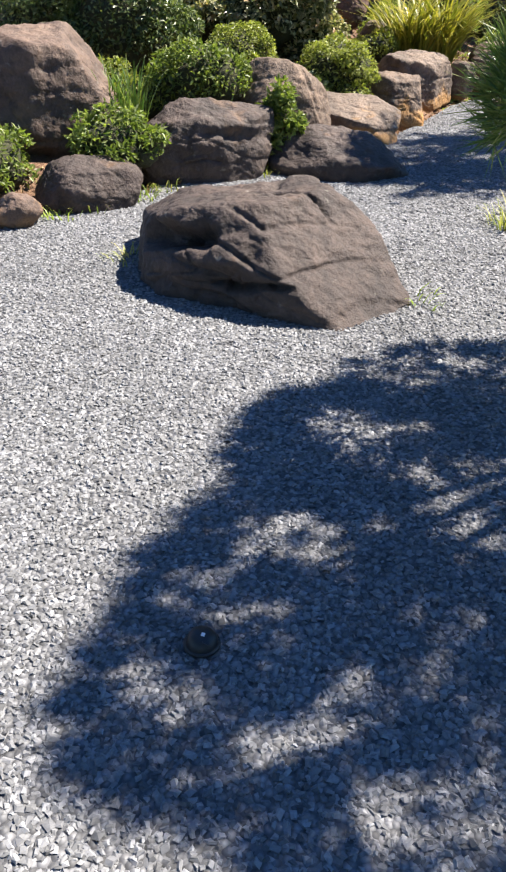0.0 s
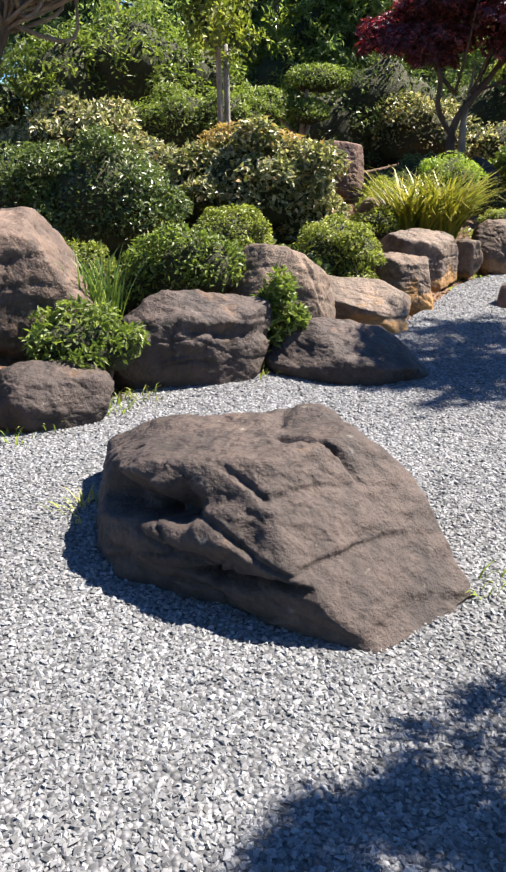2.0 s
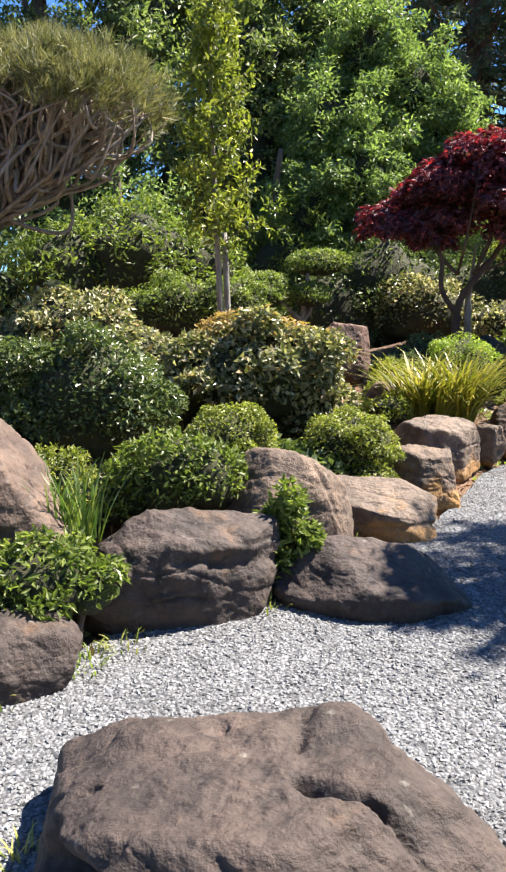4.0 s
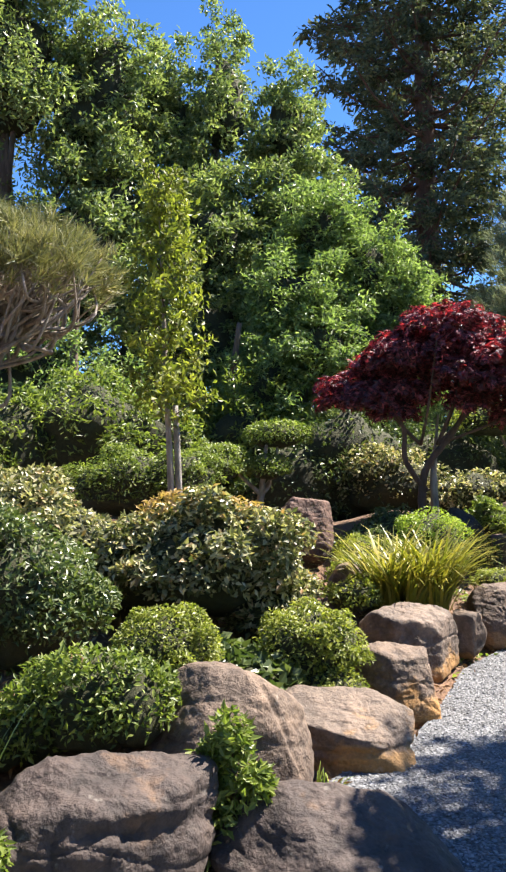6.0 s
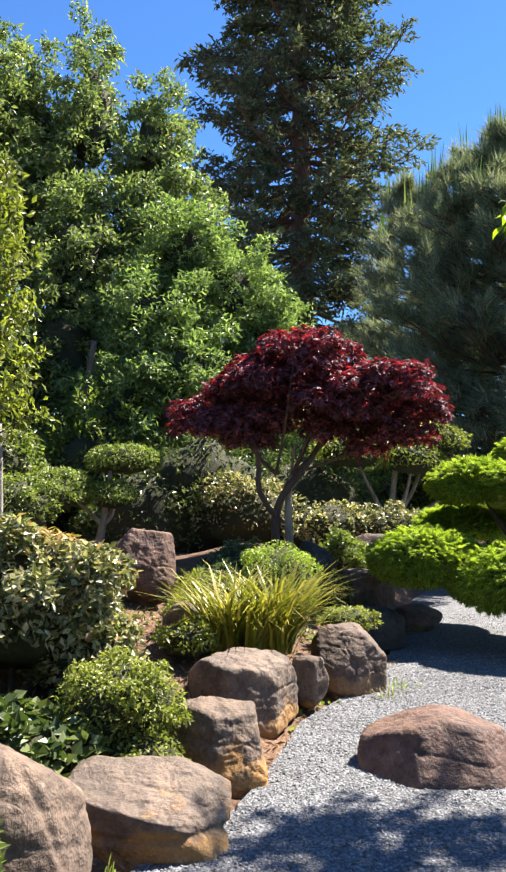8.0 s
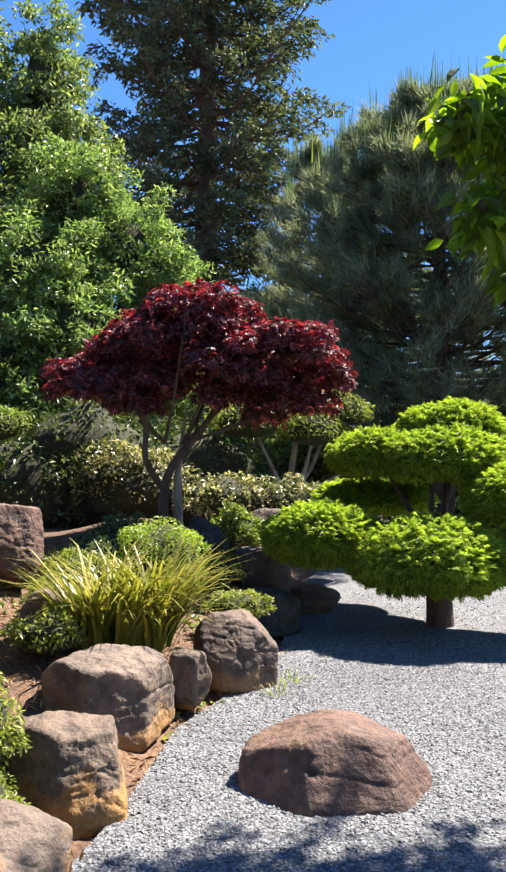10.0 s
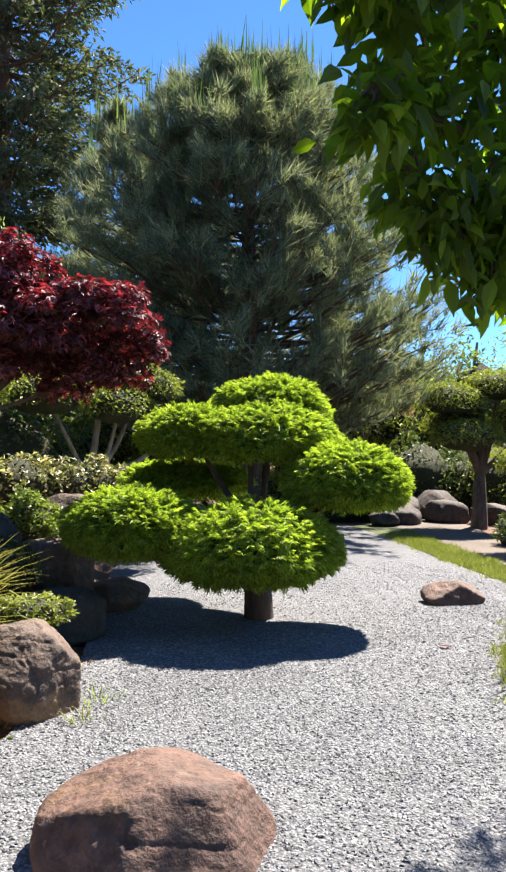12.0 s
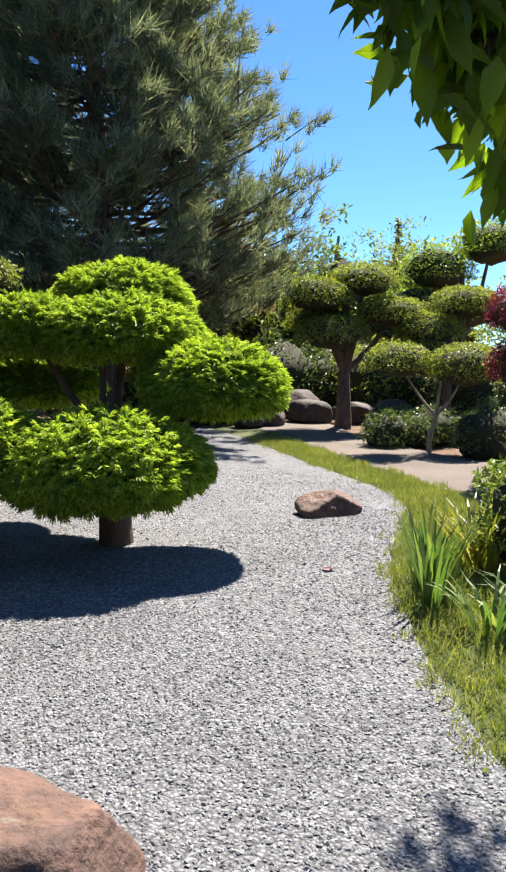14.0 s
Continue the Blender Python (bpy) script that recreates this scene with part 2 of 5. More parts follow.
# ---- mesh helpers ----
def raw_mesh(name, verts, faces, mat, smooth=False):
    """A mesh from arrays of vertices and of faces with equal corner counts."""
    verts, faces = np.asarray(verts, np.float32), np.asarray(faces, np.int32)
    me = bpy.data.meshes.new(name)
    n, k = faces.shape
    me.vertices.add(len(verts))
    me.vertices.foreach_set("co", verts.ravel())
    me.loops.add(n * k)
    me.loops.foreach_set("vertex_index", faces.ravel())
    me.polygons.add(n)
    me.polygons.foreach_set("loop_start", np.arange(0, n * k, k, dtype=np.int32))
    me.polygons.foreach_set("loop_total", np.full(n, k, np.int32))
    me.polygons.foreach_set("use_smooth", np.full(n, smooth))
    me.update(calc_edges=True)
    me.validate()
    me.materials.append(mat)
    return me


def thing(name, at, label, category, group=""):
    """An Empty at a thing's base; its parts go under it."""
    ob = new(name)
    ob.empty_display_size = 0.1
    ob.location = at
    return tagged(ob, label, category, group)


def child(name, me, parent, label=""):
    """A part given in world coordinates, put under a thing."""
    ob = new(name, me)
    ob.parent = parent
    root = Vector(parent.location) if not parent.parent else Vector(parent.location) + Vector(parent.parent.location)
    ob.matrix_parent_inverse = Matrix.Translation(-root)
    return tagged(ob, label, kind="stuff" if name in JOINED else "")


JOINED = ("leaves", "crown", "needles", "branchwork", "twigwork", "new_candle", "new_growth", "pad", "under_foliage", "leaf_clump")


def unit(v):
    return v / np.maximum(np.linalg.norm(v, axis=-1, keepdims=True), 1e-9)


def sphere_dirs(rng, n):
    return unit(rng.normal(size=(n, 3)))


def wobble(p, scale, seed=0.0):
    """Smooth noise for an array of places, about -1 to 1."""
    p = p * scale + seed * 7.31
    x, y, z = p[..., 0], p[..., 1], p[..., 2]
    return (np.sin(x * 1.7 + 1.3 * np.sin(y * 1.1 + seed)) + np.sin(y * 1.9 + 1.2 * np.sin(z * 1.3 + 2.1)) + np.sin(z * 1.6 + 1.4 * np.sin(x * 1.2 + 4.2))) / 3


def leaf_verts(rng, base, way, length, width, fold=0.2, spread=0.3, along=0.25):
    """Pointed leaves, folded along the midrib, that turn their faces outward and to the sky: two triangles each."""
    n = len(base)
    face = unit(unit(way) * 0.75 + (0, 0, 0.45) + rng.normal(scale=spread, size=(n, 3)))
    run = unit(np.cross(face, unit(rng.normal(size=(n, 3)))) + along * unit(way))
    side = unit(np.cross(run, face))
    up = np.cross(side, run)
    s = rng.uniform(0.65, 1.3, (n, 1))
    L, W = length * s, width * s
    mid = base + run * L * 0.45
    v = np.stack([base, mid + side * W / 2 + up * W * fold, base + run * L - up * L * 0.08, mid - side * W / 2 + up * W * fold], 1)
    i = np.arange(n)[:, None] * 4
    return v.reshape(-1, 3), np.concatenate([i + (0, 1, 2), i + (0, 2, 3)], 1).reshape(-1, 3)


def joined(sets):
    vs, fs, k = [], [], 0
    for v, f in sets:
        vs.append(v), fs.append(f + k)
        k += len(v)
    return np.concatenate(vs), np.concatenate(fs)


def blob_points(rng, blobs, n, low=-0.35, skin=0.16, lump=0.1, lump_scale=5.0, inner=0.8):
    """Places and outward ways on the lumpy skins of ellipsoids, shared out by their area."""
    blobs = np.array(blobs, float)
    area = np.array([(b[3] * b[4] + b[3] * b[5] + b[4] * b[5]) for b in blobs])
    out_p, out_w = [], []
    for b, k in zip(blobs, (n * area / area.sum()).astype(int)):
        d = sphere_dirs(rng, int(k * 1.9) + 8)
        d = d[d[:, 2] > low][:k]
        r = (1 - skin * rng.random(len(d)) ** 1.6) * (1 + lump * wobble(d * b[3:6] + b[:3], lump_scale, 0.7))
        out_p.append(b[:3] + d * b[3:6] * r[:, None])
        out_w.append(unit(d / b[3:6]))
    p, w = np.concatenate(out_p), np.concatenate(out_w)
    keep = np.ones(len(p), bool)
    for b in blobs:
        keep &= (((p - b[:3]) / (b[3:6] * inner)) ** 2).sum(1) > 1
    return p[keep], w[keep]


def blob_cores(blobs, shrink=0.8, seed=1.0):
    """Lumpy closed shells, added dark to stand in for the shade inside a crown."""
    bm = bmesh.new()
    bmesh.ops.create_icosphere(bm, subdivisions=3, radius=1)
    d = np.array([v.co[:] for v in bm.verts])
    f = np.array([[v.index for v in t.verts] for t in bm.faces])
    bm.free()
    return joined([(np.array(b[:3]) + d * np.array(b[3:6]) * shrink * (1 + 0.16 * wobble(d * 3, 1.5, seed + i) + 0.07 * wobble(d * 9, 1.5, seed))[:, None], f) for i, b in enumerate(blobs)])


def tube(points, radii, sides=9, rough=0.06, seed=0):
    """A tapered, slightly uneven limb along points."""
    pts = np.array(points, float)
    t = np.linspace(0, len(pts) - 1, (len(pts) - 1) * 6 + 1)
    i = np.minimum(t.astype(int), len(pts) - 2)
    u = (t - i)[:, None]
    p0, p1, p2, p3 = pts[np.maximum(i - 1, 0)], pts[i], pts[i + 1], pts[np.minimum(i + 2, len(pts) - 1)]
    c = 0.5 * (2 * p1 + (p2 - p0) * u + (2 * p0 - 5 * p1 + 4 * p2 - p3) * u ** 2 + (3 * p1 - p0 - 3 * p2 + p3) * u ** 3)
    r = np.interp(t, range(len(pts)), radii)
    way = unit(np.gradient(c, axis=0))
    a = unit(np.cross(way, np.array((0.31, 0.92, 0.24))))
    b = np.cross(way, a)
    ang = np.linspace(0, 2 * np.pi, sides, endpoint=False)
    ring = a[:, None] * np.cos(ang)[None, :, None] + b[:, None] * np.sin(ang)[None, :, None]
    v = c[:, None] + ring * r[:, None, None]
    v = v + ring * (rough * 2 * r[:, None, None]) * wobble(v / max(radii[0], 0.02), 0.9, seed)[..., None]
    n = len(c)
    q = np.array([[k * sides + j, k * sides + (j + 1) % sides, (k + 1) * sides + (j + 1) % sides, (k + 1) * sides + j] for k in range(n - 1) for j in range(sides)])
    tri = np.concatenate([q[:, [0, 1, 2]], q[:, [0, 2, 3]]])
    v = v.reshape(-1, 3)
    v = np.concatenate([v, c[:1], c[-1:]])
    caps = [[(j + 1) % sides, j, n * sides] for j in range(sides)] + [[(n - 1) * sides + j, (n - 1) * sides + (j + 1) % sides, n * sides + 1] for j in range(sides)]
    return v, np.concatenate([tri, np.array(caps)])


def limb(name, points, radii, mat, parent, label="", sides=9, seed=0):
    return child(name, raw_mesh(name, *tube(points, radii, sides, seed=seed), mat, True), parent, label)


def foliage(name, rng, blobs, n, length, width, mat, parent, label="", low=-0.35, spread=0.45, skin=0.16, lump=0.1, lump_scale=5.0, lift=0.25, core=0.8, heads=None, inner=0.8):
    p, w = blob_points(rng, blobs, n, low, skin, lump, lump_scale, inner)
    v, f = leaf_verts(rng, p, w + (0, 0, lift), length, width, spread=spread)
    ob = child(name, raw_mesh(name, v, f, mat), parent, label)
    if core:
        child("crown_shade_core", raw_mesh("crown_shade_core", *blob_cores(heads or blobs, core), M_SHADE_CORE, True), parent)
    return ob


def in_poly(x, y, poly):
    poly = np.array(poly)
    inside = np.zeros(np.shape(x), bool)
    for (x0, y0), (x1, y1) in zip(poly, np.roll(poly, -1, 0)):
        hit = (y0 > y) != (y1 > y)
        inside ^= hit & (x < (x1 - x0) * (y - y0) / (y1 - y0 if y1 != y0 else 1e-9) + x0)
    return inside


# ---- plan ----
BED_EDGE = [(-6.0, 2.6), (-3.0, 3.3), (-1.9, 3.9), (-1.38, 4.2), (-1.2, 4.55), (-0.75, 4.95), (-0.6, 5.2), (-0.3, 5.4), (0.1, 5.65), (0.5, 6.1), (0.75, 6.4),
            (1.13, 6.7), (1.5, 7.3), (1.95, 8.2), (2.4, 8.7), (2.8, 8.95), (3.1, 9.6), (3.4, 10.2), (3.9, 11.2), (4.4, 12.2), (5.0, 13.4), (6.5, 15.5), (9.0, 17.6)]
GRASS_EDGE = [(11.2, 16.2), (10.5, 14.43), (9.4, 12.3), (8.7, 10.8), (8.3, 10.0), (7.8, 9.5), (6.86, 8.97), (5.92, 8.35), (4.92, 7.44), (4.48, 6.95), (4.18, 6.6), (3.9, 6.0), (3.75, 5.2), (3.7, 3.0), (3.6, -4.0)]
GRAVEL_POLY = BED_EDGE + [(10.4, 17.4)] + GRASS_EDGE + [(-6.0, -4.0)]


def edge_distance(x, y, line):
    best = np.full(np.shape(x), 1e9)
    for (x0, y0), (x1, y1) in zip(line, line[1:]):
        dx, dy = x1 - x0, y1 - y0
        t = np.clip(((x - x0) * dx + (y - y0) * dy) / (dx * dx + dy * dy), 0, 1)
        best = np.minimum(best, np.hypot(x - x0 - t * dx, y - y0 - t * dy))
    return best


BED_POLY = BED_EDGE + [(9.0, 60.0), (-60.0, 60.0), (-60.0, 2.6)]


def ground_height(x, y):
    """The bed rises behind its edging stones; elsewhere the ground is level."""
    x, y = np.asarray(x, float), np.asarray(y, float)
    d = edge_distance(x, y, BED_EDGE) * in_poly(x, y, BED_POLY)
    e = np.clip(d / 0.5, 0, 1)
    h = 0.22 * e * e * (3 - 2 * e) + 0.2 * np.clip(d - 0.4, 0, 3.6)
    h = h + 0.5 * np.exp(-((x - 2.6) ** 2 + (y - 11.9) ** 2) / 1.2) * np.clip(d / 0.8, 0, 1)
    h = h + 0.03 * np.sin(x * 3.1) * np.sin(y * 2.7) * np.clip(d, 0, 1)
    return h - 0.05


def gh(x, y):
    return float(ground_height(x, y))


# ---- ground ----
def ground_sheet():
    xs = np.unique(np.concatenate([np.linspace(-600, -20, 12), np.linspace(-20, -5, 20), np.linspace(-5, 8, 105), np.linspace(8, 25, 24), np.linspace(25, 600, 12)]))
    ys = np.unique(np.concatenate([np.linspace(-600, -10, 12), np.linspace(-10, 2, 12), np.linspace(2, 15, 105), np.linspace(15, 40, 20), np.linspace(40, 900, 12)]))
    X, Y = np.meshgrid(xs, ys)
    v = np.stack([X, Y, ground_height(X, Y)], -1).reshape(-1, 3)
    w = len(xs)
    q = np.array([[j * w + i, j * w + i + 1, (j + 1) * w + i + 1, (j + 1) * w + i] for j in range(len(ys) - 1) for i in range(w - 1)])
    tagged(new("ground", raw_mesh("ground", v, q, M_SOIL, True)), "brown mulched soil of the planted garden beds", "ground", kind="structure")


def flat_sheet(name, poly, z, mat, label, category):
    bm = bmesh.new()
    vs = [bm.verts.new((x, y, z)) for x, y in poly]
    edges = [bm.edges.new((a, b)) for a, b in zip(vs, vs[1:] + vs[:1])]
    bmesh.ops.triangle_fill(bm, edges=edges, use_beauty=True, use_dissolve=False)
    for f in bm.faces:
        if f.normal.z < 0:
            f.normal_flip()
    me = bpy.data.meshes.new(name)
    bm.to_mesh(me)
    bm.free()
    me.materials.append(mat)
    return tagged(new(name, me), label, category, kind="structure")


ground_sheet()
flat_sheet("gravel_sheet", GRAVEL_POLY, 0.0, M_GRAVEL, "pale grey crushed gravel covering the dry garden floor", "gravel")
flat_sheet("grass_bank", GRASS_EDGE + [(3.6, -6), (14, -6), (14, 5), (10.6, 8.2), (8.9, 9.7), (9.2, 10.3), (9.85, 11.7), (11.5, 14.86), (12.3, 16.4)], -0.012, M_LAWN, "thin yellow-green grass strip beside the gravel", "grass")
flat_sheet("path", [(8.9, 9.7), (9.2, 10.3), (9.85, 11.7), (11.5, 14.86), (12.3, 16.4), (13.6, 17.4), (13.6, 15.3), (12.45, 13.74), (11.1, 10.84), (11.3, 9.6), (14.5, 6.5), (14, 5), (10.6, 8.2)], -0.006, M_PATH, "tan gritty walking path beyond the gravel", "path")


def gravel_stones():
    rng = np.random.default_rng(3)
    zones = [((-1.9, 0.3, 1.9, 4.0), 8000, 0.0096), ((-1.6, 4.0, 2.6, 7.0), 3900, 0.0105), ((0.8, 5.4, 4.4, 9.2), 3500, 0.0104), ((3.0, 7.0, 7.6, 9.9), 1700, 0.0125), ((3.2, 9.9, 8.6, 12.2), 500, 0.012)]
    chip = np.array([(-1, -1, -0.5), (1, -1, -0.5), (1, 1, -0.5), (-1, 1, -0.5), (-0.62, 0, 0.7), (0.62, 0, 0.7)])
    tri = np.array([(0, 1, 5), (0, 5, 4), (1, 2, 5), (2, 3, 4), (2, 4, 5), (3, 0, 4)])
    sets = []
    for (x0, y0, x1, y1), density, r in zones:
        n = int((x1 - x0) * (y1 - y0) * density)
        x, y = rng.uniform(x0, x1, n), rng.uniform(y0, y1, n)
        keep = in_poly(x, y, GRAVEL_POLY) & ((np.abs(x) < 0.6 + 0.38 * y) | (y > 3.9))
        for (a, b, c, d), *_ in zones[:[z[0] for z in zones].index((x0, y0, x1, y1))]:
            keep &= ~((x > a) & (x < c) & (y > b) & (y < d))
        x, y = x[keep], y[keep]
        n = len(x)
        shape = (chip[None] + rng.normal(scale=0.24, size=(n, 6, 3))) * rng.uniform((0.6, 0.5, 0.28), (1.05, 0.85, 0.48), (n, 3))[:, None] * r * rng.uniform(0.6, 1.15, (n, 1, 1))
        ang = rng.uniform(0, 2 * np.pi, n)
        up = unit(np.stack([rng.normal(scale=0.2, size=n), rng.normal(scale=0.2, size=n), np.ones(n)], -1))
        a = unit(np.cross(up, np.stack([np.cos(ang), np.sin(ang), np.zeros(n)], -1)))
        turn = np.stack([a, np.cross(up, a), up], 1)
        v = np.einsum("nkc,ncd->nkd", shape, turn) + np.stack([x, y, rng.uniform(-0.002, 0.005, n)], -1)[:, None]
        f = tri[None] + np.arange(n)[:, None, None] * 6
        sets.append((v.reshape(-1, 3), f.reshape(-1, 3)))
    v, f = joined(sets)
    tagged(new("gravel_stones", raw_mesh("gravel_stones", v, f, M_STONE)), "loose pale grey crushed stone chips of the dry garden", "gravel", kind="stuff")


gravel_stones()


# ---- rocks ----
def chips(p, scale, seed):
    """Broken facets: a height for each cell, and the narrow gaps between cells."""
    height, gap = np.empty(len(p)), np.empty(len(p))
    for i, q in enumerate(p):
        v = Vector(q * scale + seed * 1.7)
        v = v + 0.35 * noise.noise_vector(v * 0.9)
        dist, pts = noise.voronoi(v)
        height[i] = math.sin(pts[0].x * 12.9 + pts[0].y * 78.2 + pts[0].z * 37.7) + 1.4 * (v - pts[0]).dot(noise.noise_vector(pts[0] * 3.3))
        gap[i] = dist[1] - dist[0]
    return height, gap


def boulder(name, at, half, label, mat, seed, planes=(), turn=0.0, cuts=(), soft=34.0, square=3.0, rough=0.7, detail=6, group="edging rocks of the bed"):
    """A boulder: a round body cut by planes (way, share of the half size), with ledges, cracks and grain."""
    bm = bmesh.new()
    bmesh.ops.create_icosphere(bm, subdivisions=detail, radius=1)
    d = np.array([v.co[:] for v in bm.verts])
    f = np.array([[v.index for v in t.verts] for t in bm.faces])
    bm.free()
    rng = np.random.default_rng(seed)
    pl = list(planes) if planes else [(tuple(unit(rng.normal(size=3))), rng.uniform(0.78, 0.95)) for _ in range(8)]
    pl += [(tuple(unit(rng.normal(size=3))), rng.uniform(0.84, 1.0)) for _ in range(11)]
    body = (np.abs(d) ** square).sum(1) ** (1 / square)
    inv = body ** soft
    for w, o in pl:
        inv += np.maximum(d @ unit(np.array(w, float)) / o, 0) ** soft
    p = d / (inv ** (1 / soft))[:, None]
    p = p * np.array(half)
    s = min(half)
    n1 = wobble(p / s, 1.4, seed) + 0.5 * wobble(p / s, 3.1, seed + 3)
    n2 = wobble(p / s, 6.5, seed + 5) + 0.6 * wobble(p / s, 13.0, seed + 9)
    n3 = np.array([noise.fractal(Vector(q * 9 + seed), 0.8, 2.1, 5) for q in p])
    n4 = np.array([noise.ridged_multi_fractal(Vector(q * (1.1 / s) + seed * 3.3), 1.0, 2.0, 4, 1.0, 2.0) for q in p])
    hc, gc = chips(p * (1, 1, 1.5), 0.95 / s, seed)
    ledge = np.abs(np.mod(p[:, 2] / s * 2.1 + 0.55 * wobble(p / s, 2.0, seed + 2) + p[:, 0] / s * 0.5, 1.0) - 0.5)
    step = -0.03 * s * np.exp(-(ledge / 0.05) ** 2)
    off = s * (0.04 * n1 + 0.006 * n2) * rough + step * rough + 0.016 * n3 * rough - 0.022 * s * (n4 - 1.2) * rough + s * (0.014 * hc - 0.03 * np.exp(-(gc / 0.03) ** 2)) * rough
    p = p + d * off[:, None]
    for w, o, wide, deep in cuts:
        t = p @ unit(np.array(w, float)) - o + 0.02 * wobble(p, 9, seed)
        p = p - d * (deep * np.exp(-(t / wide) ** 2))[:, None]
    c, sn = math.cos(radians(turn)), math.sin(radians(turn))
    p = np.stack([p[:, 0] * c - p[:, 1] * sn, p[:, 0] * sn + p[:, 1] * c, p[:, 2]], -1)
    me = raw_mesh(name, p, f, mat, True)
    ob = new(name, me)
    ob.location = at
    return tagged(ob, label, "rock", group)


def main_boulder():
    """The wedge in the gravel: a broad slab that dips to one end, with a notch and ledges at the other."""
    bm = bmesh.new()
    bmesh.ops.create_icosphere(bm, subdivisions=7, radius=1)
    d = np.array([v.co[:] for v in bm.verts])
    f = np.array([[v.index for v in t.verts] for t in bm.faces])
    bm.free()
    c = np.array((0.02, 3.5, 0.1))
    faces = [((-0.1, 0.12, 1.0), (0.0, 3.4, 0.385)), ((0.385, -0.505, 0.773), (-0.067, 3.146, 0.395)), ((-0.45, -0.85, -0.1), (0.152, 2.935, 0.155)), ((0.6, -0.78, 0.2), (0.52, 2.97, 0.05)),
             ((-0.98, -0.1, 0.18), (-0.52, 3.5, 0.1)), ((-0.8, -0.5, 0.22), (-0.42, 3.32, 0.12)), ((0.97, 0.2, 0.3), (0.62, 3.4, 0.06)), ((0.6, 0.3, 0.75), (0.42, 3.75, 0.25)),
             ((0.1, 0.98, 0.3), (0.0, 3.98, 0.15)), ((-0.5, 0.1, 0.9), (-0.44, 3.7, 0.27)), ((-0.35, -0.6, 0.7), (-0.3, 3.3, 0.3)), ((0, 0, -1), (0, 3.5, -0.1))]
    inv = np.zeros(len(d))
    for w, q in faces:
        w = unit(np.array(w))
        inv += np.maximum(d @ w / ((np.array(q) - c) @ w), 0) ** 48
    p = d / (inv ** (1 / 48))[:, None]
    n1 = wobble(p, 5, 2) + 0.5 * wobble(p, 11, 5)
    n3 = np.array([noise.fractal(Vector(q * 8), 0.85, 2.1, 6) for q in p])
    rid = np.array([noise.ridged_multi_fractal(Vector((q[0] * 2.2 + 5, q[1] * 3.4, q[2] * 7.0)), 0.9, 2.1, 5, 1.0, 2.0) for q in p])
    strata = np.abs(np.mod(p[:, 2] * 9 + p[:, 0] * 1.6 - p[:, 1] * 1.2 + 0.35 * wobble(p, 6, 2), 1.0) - 0.5)
    front = np.clip(-(p[:, 1] + 0.1) * 4, 0, 1)
    hc, gc = chips(p * (0.8, 1, 1.8), 4.2, 3)
    slab = np.clip(1.6 * np.maximum(p @ unit(np.array((0.385, -0.505, 0.773))) - 0.24, 0) / 0.06, 0, 1) + np.clip((p[:, 2] - 0.2) / 0.06, 0, 1)
    flat = np.where(p[:, 1] < -0.12, 1.0, 0.6) * (1 - 0.85 * np.clip(slab, 0, 1))
    off = flat * (0.009 * hc - 0.016 * np.exp(-(gc / 0.025) ** 2)) + 0.006 * n1 + 0.014 * n3 - 0.009 * (rid - 1.2) - 0.018 * front * np.exp(-(strata / 0.07) ** 2)
    # the notch under the upper ledge and the cracks that run from it
    def dent(at, size, deep):
        u = (p - np.array(at) + c) / np.array(size)
        return -deep * np.exp(-(u ** 2).sum(1) ** 3)
    # humps along the back edge, the chunk under the hollow and the knob beside it
    for at, size, high in (((-0.27, 3.84, 0.33), (0.1, 0.09, 0.09), 0.03), ((0.02, 3.76, 0.38), (0.08, 0.07, 0.09), 0.025), ((0.24, 3.78, 0.34), (0.12, 0.1, 0.1), 0.035),
                           ((-0.4, 3.4, 0.13), (0.1, 0.12, 0.08), 0.035), ((-0.1, 3.12, 0.24), (0.1, 0.08, 0.07), 0.03), ((-0.15, 3.2, 0.37), (0.16, 0.1, 0.05), 0.012), ((0.02, 3.02, 0.06), (0.14, 0.1, 0.05), 0.02)):
        off -= dent(at, size, high)

    def crack(a, b, wide, deep):
        a, b = np.array(a) - c, np.array(b) - c
        t = np.clip((p - a) @ (b - a) / ((b - a) @ (b - a)), 0, 1)
        r = np.linalg.norm(p + 0.02 * wobble(p, 17, 3)[:, None] - a - t[:, None] * (b - a), axis=1)
        return -deep * np.exp(-(r / wide) ** 4)
